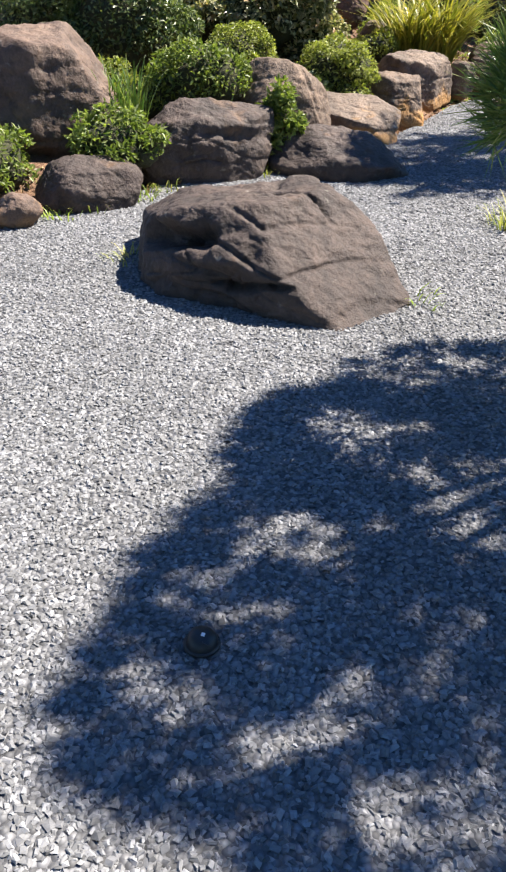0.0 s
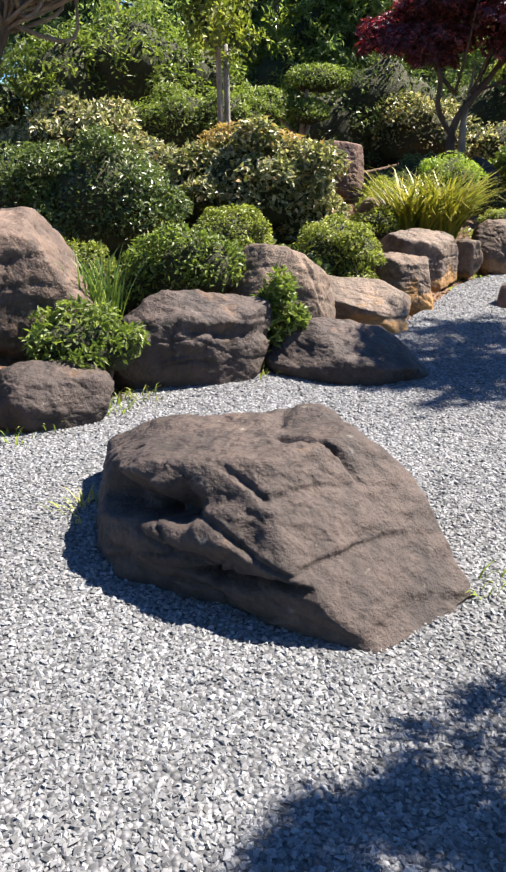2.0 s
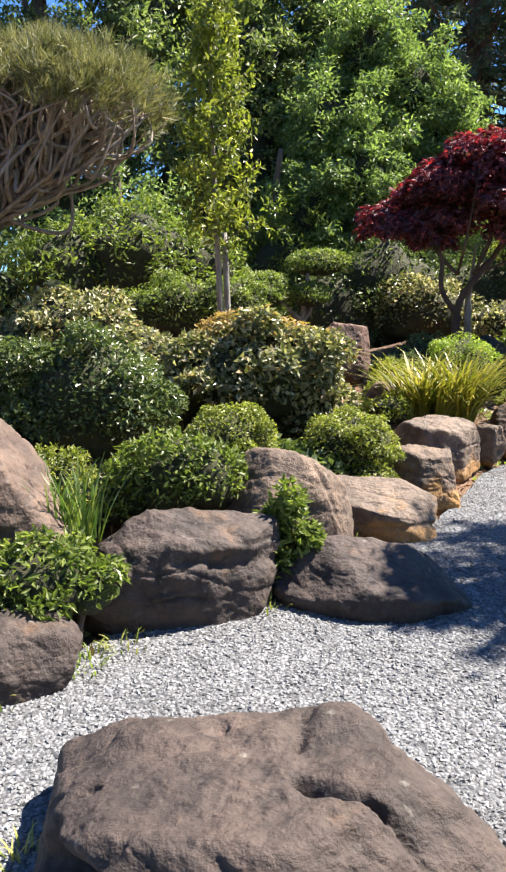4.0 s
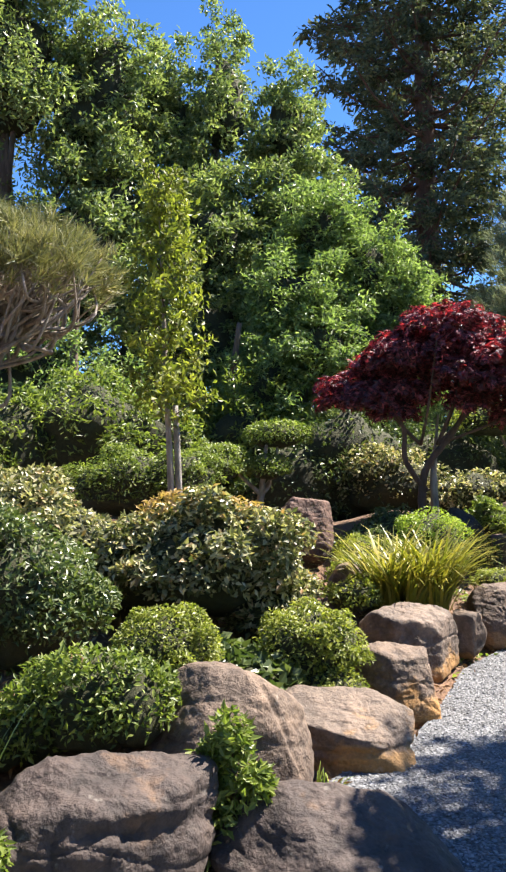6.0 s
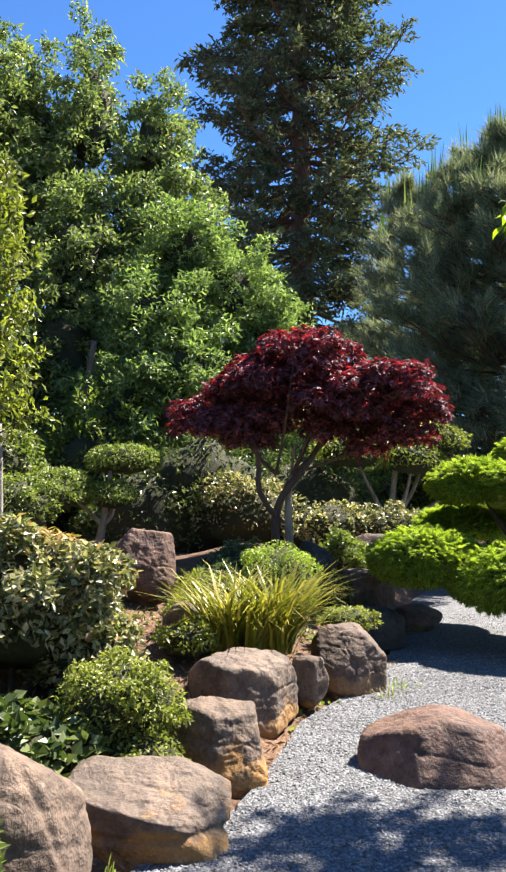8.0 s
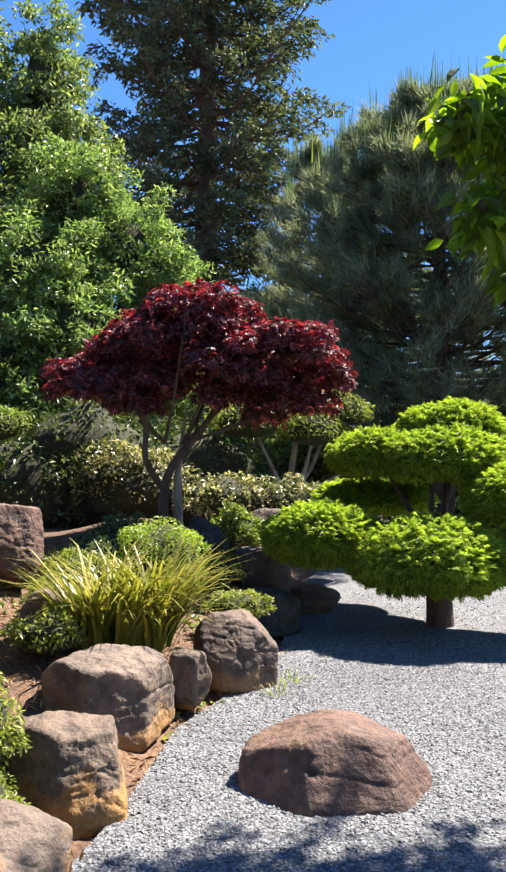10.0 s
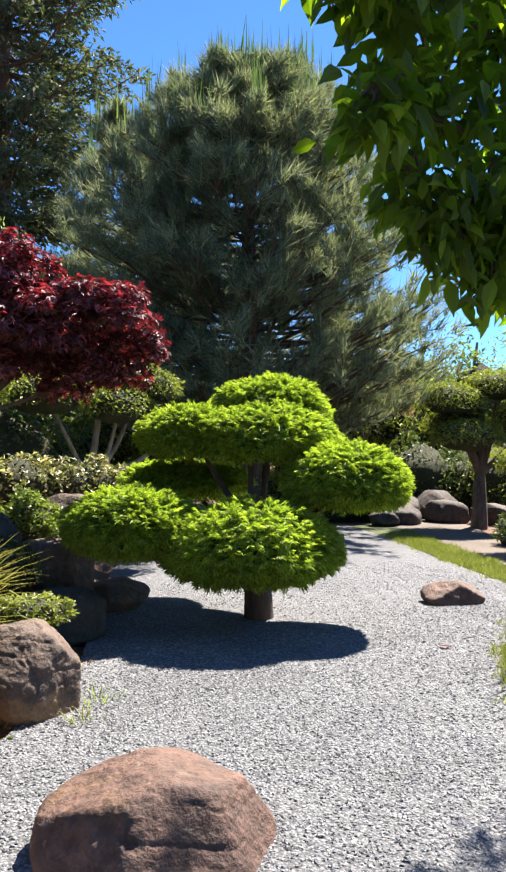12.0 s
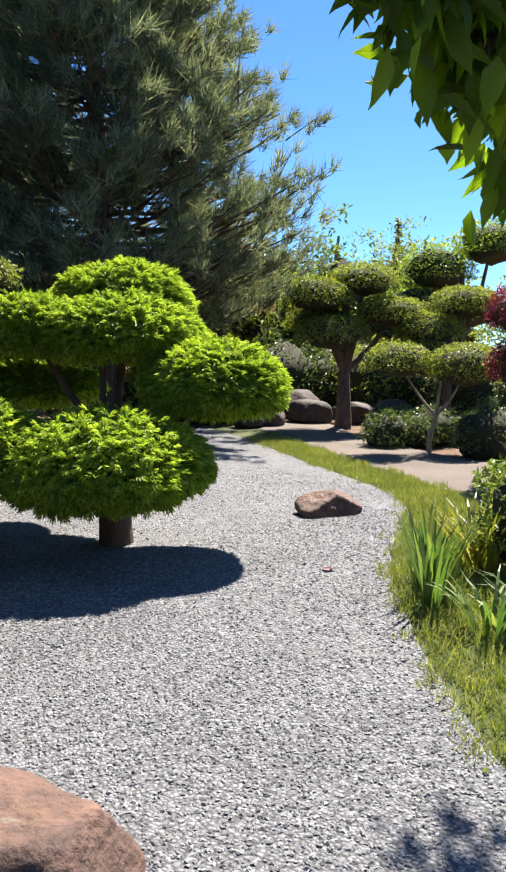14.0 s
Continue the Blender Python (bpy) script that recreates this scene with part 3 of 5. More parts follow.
    for a, b, wide, deep in (((-0.51, 3.5, 0.2), (-0.36, 3.3, 0.25), 0.06, 0.14), ((-0.36, 3.3, 0.25), (-0.2, 3.18, 0.31), 0.052, 0.13),
                             ((-0.01, 3.05, 0.3), (0.02, 3.0, 0.23), 0.014, 0.05), ((-0.1, 3.08, 0.1), (0.152, 2.93, 0.15), 0.02, 0.07),
                             ((-0.4, 3.3, 0.07), (-0.1, 3.08, 0.12), 0.016, 0.04), ((-0.4, 3.6, 0.3), (-0.15, 3.6, 0.36), 0.012, 0.02),
                             ((-0.15, 3.6, 0.36), (0.08, 3.52, 0.4), 0.014, 0.03), ((0.08, 3.52, 0.4), (0.26, 3.38, 0.38), 0.022, 0.06), ((0.26, 3.38, 0.38), (0.36, 3.32, 0.32), 0.012, 0.02),
                             ((0.26, 3.2, 0.28), (0.3, 3.06, 0.17), 0.009, 0.012), ((-0.12, 3.72, 0.36), (-0.1, 3.86, 0.33), 0.03, 0.04), ((0.11, 3.7, 0.38), (0.13, 3.84, 0.34), 0.022, 0.05)):
        off += crack(a, b, wide, deep)
    p = p + d * off[:, None]
    ob = new("boulder", raw_mesh("boulder", p, f, M_DARKROCK, True))
    ob.location = c
    tagged(ob, "large brown-grey wedge boulder with cracks lying in gravel", "rock")


main_boulder()
boulder("edging_rock", (-0.33, 5.4, 0.2), (0.52, 0.3, 0.31), "long dark grey boulder with pitted front edging the bed", M_DARKROCK, 11,
        [((-0.35, -1, -0.12), 0.72), ((0.3, -1, 0.02), 0.8), ((0.12, -0.38, 1), 0.8), ((0.8, -0.6, 0.1), 0.9), ((-0.6, -0.3, 0.8), 0.78), ((-0.9, -0.3, 0.1), 0.9)], 22,
        [((0.1, 0.2, 1), 0.06, 0.045, 0.03)], 40, 4.0, 0.9, 6)
boulder("edging_rock", (0.6, 5.5, 0.06), (0.48, 0.28, 0.24), "dark low boulder sloping into the gravel in tree shade", M_DARKROCK, 12,
        [((0.45, -0.4, 0.9), 0.62), ((-0.5, -0.6, 0.6), 0.8), ((0.8, 0, 0.5), 0.72)], -12)
boulder("edging_rock", (0.17, 5.98, 0.31), (0.4, 0.34, 0.38), "rounded tan-brown boulder standing behind the dark rocks", M_OCHREROCK, 13,
        [((-0.75, -0.4, 0.6), 0.74), ((0.8, -0.5, 0.3), 0.85), ((-0.2, -0.7, 0.75), 0.86), ((0.2, -1, 0.05), 0.8), ((0.1, 0.1, 1), 0.92)], 10, [((0.9, 0.35, 0.35), 0.17, 0.012, 0.012)], 26, 2.4, 0.5, 6)
boulder("edging_rock", (0.83, 6.62, 0.08), (0.38, 0.27, 0.26), "flat-topped tan block with dark layered front", M_TANROCK, 14,
        [((0.22, -0.42, 1), 0.62), ((-0.25, -1, 0.0), 0.76), ((0.35, -1, 0.05), 0.84), ((0.85, -0.4, 0.5), 0.68)], -12, [((0, 0.25, 1), -0.03, 0.02, 0.02)], 44, 6.0, 0.6)
boulder("edging_rock", (1.27, 7.35, 0.15), (0.27, 0.26, 0.26), "blocky ochre-stained boulder edging the bed", M_OCHREROCK, 15,
        [((0.2, -0.9, 0.3), 0.85), ((0.9, -0.4, 0.2), 0.8), ((0, -0.2, 1), 0.9)], 15, square=6.0)
boulder("edging_rock", (1.58, 8.2, 0.22), (0.42, 0.3, 0.3), "broad flat-topped boulder with orange stained side", M_TANROCK, 16,
        [((0.85, -0.6, 0), 0.72), ((0, -1, 0.1), 0.9), ((0.05, -0.22, 1), 0.85)], 12, square=6.0)
boulder("edging_rock", (2.1, 8.55, 0.16), (0.14, 0.14, 0.2), "small orange-brown rock wedged between boulders", M_OCHREROCK, 17, turn=20, square=6.0, detail=5)
boulder("edging_rock", (2.58, 8.98, 0.2), (0.31, 0.26, 0.31), "angular brown-grey boulder at the bed corner", M_GREYROCK, 18,
        [((0.7, -0.3, 0.75), 0.78), ((-0.5, -0.6, 0.7), 0.78), ((0.3, -1, 0), 0.85)], 10)
boulder("edging_rock", (-0.98, 4.72, 0.09), (0.34, 0.22, 0.19), "low rounded grey-brown rock beside the gravel", M_DARKROCK, 19, turn=18, square=2.2)
boulder("edging_rock", (-1.3, 4.3, 0.06), (0.13, 0.12, 0.11), "small round brown rock at the gravel edge", M_GREYROCK, 20, square=2.2, detail=5)
boulder("upright_rock", (-1.3, 5.35, 0.46), (0.46, 0.38, 0.5), "tall brown pointed boulder rising from the bed", M_GREYROCK, 21,
        [((0.8, -0.1, 0.55), 0.74), ((0.0, -0.15, 1.0), 0.86), ((0.35, -0.95, 0.1), 0.75), ((-0.5, -0.85, 0.2), 0.85)], 8, square=3.4)
boulder("gravel_rock", (2.5, 7.22, 0.06), (0.47, 0.38, 0.27), "rounded red-brown boulder with mossy crack sitting in gravel", M_REDROCK, 22,
        [((0.3, 0.0, 1), 0.8), ((-0.45, 0.1, 0.9), 0.76), ((-0.1, -0.95, 0.45), 0.74), ((0.75, -0.6, 0.35), 0.8), ((-0.8, -0.5, 0.4), 0.74), ((0.9, 0.2, 0.4), 0.85)], -8, [], 30, 2.4, 0.45, 6, group="")
boulder("upright_block", (1.05, 10.3, 0.84), (0.29, 0.22, 0.37), "squared brown stone block standing among shrubs", M_REDROCK, 23, [((0.1, 0, 1), 0.92), ((0.3, -1, 0), 0.9)], 8, square=6.0, group="")
boulder("gravel_rock", (7.08, 9.85, 0.07), (0.31, 0.18, 0.17), "small angular dark red rock lying on gravel", M_REDROCK, 24, [((-0.5, -0.2, 0.8), 0.58), ((0.62, -0.2, 0.7), 0.68), ((0.1, -0.9, 0.4), 0.7)], -25, square=4.0, detail=5, group="")
boulder("bed_rock", (3.55, 11.15, 0.36), (0.34, 0.25, 0.36), "split brown stone with flat pale sunlit face", M_GREYROCK, 25, [((0.8, -0.6, 0.1), 0.6), ((0, 0, 1), 0.9)], 0, square=6.0, detail=5)
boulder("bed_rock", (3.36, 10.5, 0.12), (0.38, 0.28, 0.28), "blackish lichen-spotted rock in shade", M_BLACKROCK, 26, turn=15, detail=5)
boulder("bed_rock", (3.95, 12.1, 0.75), (0.32, 0.25, 0.27), "brown-grey boulder in the bed behind the maple", M_GREYROCK, 27, turn=-10, detail=5)
boulder("bed_rock", (4.1, 11.3, 0.1), (0.34, 0.24, 0.2), "grey stone half hidden under the clipped conifer", M_GREYROCK, 28, detail=5)
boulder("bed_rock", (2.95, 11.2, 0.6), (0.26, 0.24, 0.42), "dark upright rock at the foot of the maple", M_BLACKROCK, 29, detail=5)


# ---- shrubs in the bed ----
def lumps(rng, blobs, bumpy):
    """Smaller heads set on the larger ones, for an uneven outline."""
    out = list(blobs)
    if bumpy:
        for q in blobs:
            for d in sphere_dirs(rng, 22):
                if d[2] > -0.45:
                    r = rng.uniform(0.22, 0.4) * min(q[3:6]) * bumpy
                    out.append((*(np.array(q[:3]) + d * np.array(q[3:6]) * rng.uniform(0.86, 1.0)), r * 1.2, r * 1.2, r))
    return out


def shrub(name, blobs, n, length, width, mat, label, seed, category="shrub", **more):
    rng = np.random.default_rng(seed)
    b = np.array(blobs)
    x, y = b[:, 0].mean(), b[:, 1].mean()
    z = gh(x, y)
    root = thing(name, (x, y, z), label, category)
    for k, q in enumerate(blobs):
        limb("stem", [(x, y, z - 0.05), ((x + q[0]) / 2 + 0.02, (y + q[1]) / 2, (z + q[2]) / 2), (q[0], q[1], q[2])], [0.025, 0.018, 0.01], M_BARK, root, sides=6, seed=k)
    foliage("leaves", rng, lumps(rng, blobs, more.pop("bumpy", 0.85)), n, length, width, mat, root, heads=blobs, **{**dict(skin=0.42, inner=0.6), **more})
    return root


shrub("clipped_shrub", [(-0.1, 6.35, 0.62, 0.27, 0.25, 0.22)], 11000, 0.024, 0.012, M_OLIVE, "small clipped yellow-green shrub mound behind the rocks", 31)
shrub("leafy_shrub", [(-0.38, 5.95, 0.5, 0.27, 0.24, 0.26), (-0.2, 5.85, 0.52, 0.16, 0.16, 0.2), (-0.62, 6.0, 0.42, 0.18, 0.2, 0.2)], 7000, 0.036, 0.017, M_GREEN, "loose leafy green shrub spilling over the rock", 32, bumpy=1.0, lump=0.15, spread=0.8)
shrub("clipped_shrub", [(0.72, 7.2, 0.42, 0.33, 0.3, 0.25), (0.8, 7.0, 0.22, 0.22, 0.2, 0.16)], 10000, 0.03, 0.014, M_OLIVE, "dense clipped olive-green shrub mound", 33)
big = shrub("variegated_shrub", [(0.1, 7.95, 0.85, 0.66, 0.5, 0.45), (0.55, 7.8, 0.5, 0.3, 0.3, 0.28), (-0.35, 7.95, 0.85, 0.4, 0.4, 0.36)], 24000, 0.056, 0.03, M_VARIEG, "wide cream-edged variegated shrub with tan new growth", 34, bumpy=1.0, lump=0.15, spread=0.7)
foliage("new_growth", np.random.default_rng(35), [(0.05, 8.0, 0.9, 0.64, 0.5, 0.46)], 2600, 0.05, 0.024, M_TAN, big, "tan new leaves on top", low=0.72, core=0)
shrub("variegated_shrub", [(-0.85, 8.1, 0.85, 0.5, 0.42, 0.4), (-1.5, 8.5, 1.15, 0.6, 0.45, 0.38)], 16000, 0.054, 0.029, M_VARIEG, "cream and tan variegated shrub in the back row", 36, bumpy=1.0, lump=0.15, spread=0.7)
shrub("dark_shrub", [(-1.05, 7.1, 0.75, 0.52, 0.42, 0.5), (-1.7, 7.3, 0.7, 0.5, 0.45, 0.5)], 27000, 0.042, 0.02, M_DEEP, "dark green rounded shrub behind the pointed boulder", 37, bumpy=1.0, lump=0.15, spread=0.7)
shrub("low_shrub", [(-0.88, 4.98, 0.3, 0.23, 0.2, 0.18), (-0.7, 5.05, 0.25, 0.14, 0.14, 0.14)], 3600, 0.042, 0.018, M_GREEN, "low glossy green shrub growing over the edging rock", 38, bumpy=1.0, lump=0.15, spread=0.8)
shrub("low_shrub", [(-1.55, 4.75, 0.22, 0.22, 0.25, 0.22)], 3200, 0.04, 0.016, M_GREEN, "low green shrub beside small round rock", 39, bumpy=1.0, lump=0.15, spread=0.8)
shrub("low_shrub", [(-0.8, 5.95, 0.38, 0.22, 0.2, 0.16), (-1.1, 6.2, 0.42, 0.25, 0.22, 0.2)], 3600, 0.036, 0.015, M_OLIVE, "low weedy olive growth between the bed shrubs", 49, lump=0.2, spread=0.9)
shrub("low_shrub", [(1.25, 8.75, 0.46, 0.22, 0.2, 0.16), (1.4, 9.5, 0.5, 0.26, 0.24, 0.17), (1.6, 10.1, 0.6, 0.28, 0.26, 0.2)], 5200, 0.04, 0.018, M_OLIVE, "low green shrubs beside the strap-leaf clump", 50, lump=0.2, spread=0.8)
shrub("ivy_patch", [(0.3, 6.9, 0.3, 0.3, 0.22, 0.14), (0.1, 7.2, 0.36, 0.32, 0.24, 0.14)], 1500, 0.075, 0.06, M_DEEP, "broad-leaved dark green ivy under the shrubs", 68, spread=0.6, core=0.7)
boulder("bed_rock", (1.28, 9.15, 0.5), (0.2, 0.16, 0.18), "small tan rock half hidden among bed shrubs", M_OCHREROCK, 31, detail=5)
shrub("rock_shrub", [(0.2, 5.62, 0.42, 0.11, 0.1, 0.17), (0.28, 5.6, 0.28, 0.11, 0.1, 0.13), (0.1, 5.65, 0.3, 0.09, 0.08, 0.15), (0.16, 5.58, 0.16, 0.1, 0.08, 0.14)], 1500, 0.05, 0.02, M_GREEN, "sprigs of green shrub growing between two boulders", 40, lump=0.3, spread=0.8, core=0, skin=0.8, bumpy=0, inner=0.1)
shrub("round_shrub", [(2.2, 9.85, 0.7, 0.36, 0.34, 0.38)], 8000, 0.028, 0.014, M_BRIGHT, "round clipped bright green shrub behind strap leaves", 41)
shrub("low_shrub", [(2.75, 9.5, 0.42, 0.28, 0.2, 0.12)], 2600, 0.03, 0.014, M_OLIVE, "low olive ground cover beside the corner rock", 42)
shrub("cloud_shrub", [(-0.75, 11.1, 1.3, 0.75, 0.5, 0.4), (-0.2, 11.0, 1.35, 0.45, 0.4, 0.35), (0.15, 11.4, 1.5, 0.36, 0.34, 0.24)], 13000, 0.045, 0.02, M_GREEN, "clipped green cloud-shaped shrub under the sapling", 43)
shrub("leafy_shrub", [(-1.5, 12.6, 1.9, 0.9, 0.7, 0.8), (-0.7, 12.8, 1.7, 0.7, 0.6, 0.7), (-2.3, 12.4, 1.6, 0.7, 0.6, 0.9)], 11000, 0.085, 0.034, M_GREEN, "loose bright green leafy shrub at the back of the bed", 44, bumpy=1.0, lump=0.15, spread=0.7)
shrub("variegated_shrub", [(3.6, 12.8, 1.05, 0.6, 0.4, 0.36), (4.4, 12.7, 1.0, 0.55, 0.4, 0.34), (2.6, 13.2, 1.2, 0.8, 0.5, 0.5)], 8000, 0.06, 0.032, M_VARIEG, "variegated shrub row behind the red maple", 45, bumpy=1.0, lump=0.15, spread=0.7)
shrub("low_shrub", [(3.45, 11.75, 0.75, 0.28, 0.25, 0.3)], 2600, 0.055, 0.03, M_GREEN, "small green shrub between dark rocks", 46, bumpy=1.0, lump=0.15, spread=0.8)
shrub("dark_shrub", [(2.0, 13.6, 1.4, 1.0, 0.6, 1.0), (1.3, 13.4, 1.1, 0.8, 0.6, 0.8), (3.6, 14.2, 1.2, 1.2, 0.6, 0.9)], 9000, 0.08, 0.03, M_DEEP, "dark green hedge mass behind the maple", 47, bumpy=1.0, lump=0.15, spread=0.7)


def blades(rng, at, n, length, width, spread, droop, lean=0.35):
    """Arching strap leaves from one base."""
    k = 5
    ang = rng.uniform(0, 2 * np.pi, n)
    out = np.stack([np.cos(ang), np.sin(ang), np.zeros(n)], -1)
    side = np.stack([-np.sin(ang), np.cos(ang), np.zeros(n)], -1)
    L = length * rng.uniform(0.55, 1.1, (n, 1))
    a0 = rng.uniform(0.05, lean, (n, 1))
    base = np.asarray(at) + out * rng.uniform(0, spread, (n, 1)) + side * rng.uniform(-spread, spread, (n, 1)) * 0.5
    rows, pos = [], base
    for j in range(k + 1):
        u = j / k
        a = a0 + droop * u ** 1.6 * rng.uniform(0.6, 1.2, (n, 1))
        if j:
            pos = pos + (out * np.sin(a) + np.array((0, 0, 1.0)) * np.cos(a)) * L / k
        w = width * (1 - u ** 2.2) * 0.5 + 0.0008
        rows += [pos - side * w, pos + side * w]
    v = np.stack(rows, 1)
    f = np.concatenate([np.array([[2 * j, 2 * j + 1, 2 * j + 3], [2 * j, 2 * j + 3, 2 * j + 2]]) for j in range(k)])
    return v.reshape(-1, 3), (f[None] + np.arange(n)[:, None, None] * (2 * k + 2)).reshape(-1, 3)


def strap_plant(name, spots, n, length, width, droop, mat, label, seed, category="plant"):
    rng = np.random.default_rng(seed)
    root = thing(name, (*np.mean([s[:2] for s in spots], 0), spots[0][2]), label, category)
    for s in spots:
        child("leaf_clump", raw_mesh("leaf_clump", *blades(rng, s, n, length, width, 0.15 if length > 0.7 else 0.12, droop, 0.48 if length > 0.7 else 0.35), mat), root)
    return root


strap_plant("strap_leaf_plant", [(1.75, 8.95, 0.3), (1.95, 8.95, 0.3), (1.58, 8.98, 0.32), (2.0, 9.1, 0.34)], 170, 0.86, 0.022, 1.28, M_STRAP, "clump of yellow-striped arching strap leaves above the rocks", 51)
strap_plant("grass_tuft", [(-0.88, 5.45, 0.3), (-0.78, 5.5, 0.32), (-0.95, 5.55, 0.32)], 40, 0.42, 0.012, 0.6, M_IRIS, "tuft of thin green grass beside the pointed boulder", 52, "grass")
strap_plant("grass_tuft", [(1.42, 4.28, -0.01), (1.55, 4.4, -0.01)], 70, 0.16, 0.006, 1.2, M_GRASS, "small olive grass tuft at the gravel edge", 53, "grass")


# ---- trees ----
def sapling():
    rng = np.random.default_rng(61)
    x, y = -0.23, 9.8
    z = gh(x, y)
    root = thing("sapling", (x, y, z), "slim young tree with yellow-green leaves tied to a stake", "tree")
    limb("trunk", [(x, y, z - 0.1), (x - 0.03, y, 1.6), (x - 0.06, y, 2.6), (x - 0.1, y, 4.3)], [0.035, 0.03, 0.022, 0.008], M_PALEBARK, root)
    limb("stake", [(x + 0.07, y + 0.03, z - 0.1), (x + 0.03, y + 0.03, 2.1)], [0.032, 0.03], M_STAKE, root, "grey weathered wooden stake")
    pts, ways = [], []
    for k in range(34):
        h = 1.95 + 2.3 * k / 34
        a = k * 2.4
        r = 0.5 * (1 - 0.55 * k / 34) * rng.uniform(0.7, 1.1)
        s, e = np.array((x - 0.05, y, h)), np.array((x - 0.05 + math.cos(a) * r, y + math.sin(a) * r, h + 0.35 * r + 0.1))
        limb("twig", [s, (s + e) / 2 + (0, 0, 0.03), e], [0.008, 0.006, 0.003], M_BARK, root, sides=5)
        t = rng.random((120, 1)) ** 0.6
        pts.append(s + (e - s) * t + rng.normal(scale=0.055, size=(120, 3)))
        ways.append(np.tile((e - s) * (1, 1, 0) + (0, 0, -0.15), (120, 1)))
    v, f = leaf_verts(rng, np.concatenate(pts), np.concatenate(ways), 0.075, 0.036, spread=0.35)
    child("crown", raw_mesh("crown", v, f, M_OLIVE), root)


sapling()


def star_leaves(rng, p, w, length, width):
    """Hand-shaped leaves of five narrow lobes, spread flat and drooping a little."""
    n = len(p)
    face = unit(unit(w) * 0.5 + (0, 0, 0.7) + rng.normal(scale=0.4, size=(n, 3)))
    way = unit(np.cross(face, unit(rng.normal(size=(n, 3)))))
    side = np.cross(face, way)
    sets = []
    for a in (-1.25, -0.62, 0, 0.62, 1.25):
        run = way * math.cos(a) + side * math.sin(a)
        cross = np.cross(face, run)
        L = length * (1 - 0.22 * abs(a)) * rng.uniform(0.8, 1.15, (n, 1))
        v = np.stack([p, p + run * L * 0.45 + cross * width / 2, p + run * L - face * L * 0.2, p + run * L * 0.45 - cross * width / 2], 1)
        sets.append((v.reshape(-1, 3), np.stack([np.arange(n) * 4 + k for k in (0, 1, 2, 0, 2, 3)], 1).reshape(-1, 3)))
    return joined(sets)


def maple():
    rng = np.random.default_rng(62)
    x, y, z = 2.75, 11.75, gh(2.75, 11.75)
    root = thing("red_maple", (x, y, z), "small dark red maple with spreading layered crown", "tree")
    c = np.array((3.0, 11.75, 2.6))
    limb("trunk", [(x - 0.08, y, z - 0.1), (x - 0.1, y, z + 0.3), (x - 0.02, y, z + 0.65), (x + 0.3, y, z + 1.05), (x + 0.7, y + 0.1, 2.5)], [0.06, 0.05, 0.042, 0.034, 0.018], M_REDBARK, root)
    limb("trunk", [(x - 0.05, y, z + 0.35), (x - 0.3, y - 0.05, z + 0.7), (x - 0.32, y - 0.05, z + 1.1), (x - 0.5, y, 2.35)], [0.036, 0.032, 0.028, 0.014], M_REDBARK, root)
    # this stem takes the pale bark: its sunlight is put into the colour
    limb("trunk", [(x + 0.08, y + 0.05, z - 0.1), (x + 0.06, y + 0.05, z + 0.5), (x + 0.1, y + 0.1, z + 0.8), (x + 0.15, y + 0.1, 2.1)], [0.055, 0.042, 0.028, 0.012], M_PALEBARK, root, "stem coloured pale to look sunlit")
    for k, q in enumerate([(-0.9, -0.1, -0.1), (-0.9, 0.3, 0.1), (0.2, -0.3, 0.4), (0.9, 0.2, 0.35), (1.3, -0.3, -0.05), (0.4, 0.5, 0.2), (-0.3, -0.6, 0.3)]):
        e = c + np.array(q)
        s = np.array((x + 0.1 * np.sign(q[0]), y, z + 0.9))
        limb("limb", [s, s * 0.5 + e * 0.5 + (0, 0, -0.12), e], [0.02, 0.015, 0.006], M_REDBARK, root, sides=7, seed=k)
    pads = []
    across = np.array((0.93, -0.37, 0.0))
    for off, zz, rx, ry, rz, m in ((-0.88, 2.4, 0.6, 0.55, 0.36, 22), (-0.05, 2.95, 0.6, 0.55, 0.42, 22), (0.9, 2.5, 0.62, 0.55, 0.58, 28), (0.05, 2.6, 0.8, 0.6, 0.42, 26), (-0.5, 2.72, 0.5, 0.5, 0.33, 20), (0.5, 2.78, 0.5, 0.5, 0.34, 20)):
        for d in sphere_dirs(rng, m):
            o = d * rng.uniform(0.55, 1.0)
            q = c * (1, 1, 0) + across * (off + o[0] * rx) + np.array((0.37, 0.93, 0)) * o[1] * ry + (0, 0, zz + o[2] * rz)
            pads.append((*q, rng.uniform(0.2, 0.32), rng.uniform(0.2, 0.3), rng.uniform(0.15, 0.22)))
    p, w = blob_points(rng, pads, 22000, -0.5, 0.45, 0.1, inner=0.55)
    v, f = star_leaves(rng, p, w, 0.085, 0.024)
    child("crown", raw_mesh("crown", v, f, M_RED), root)


maple()


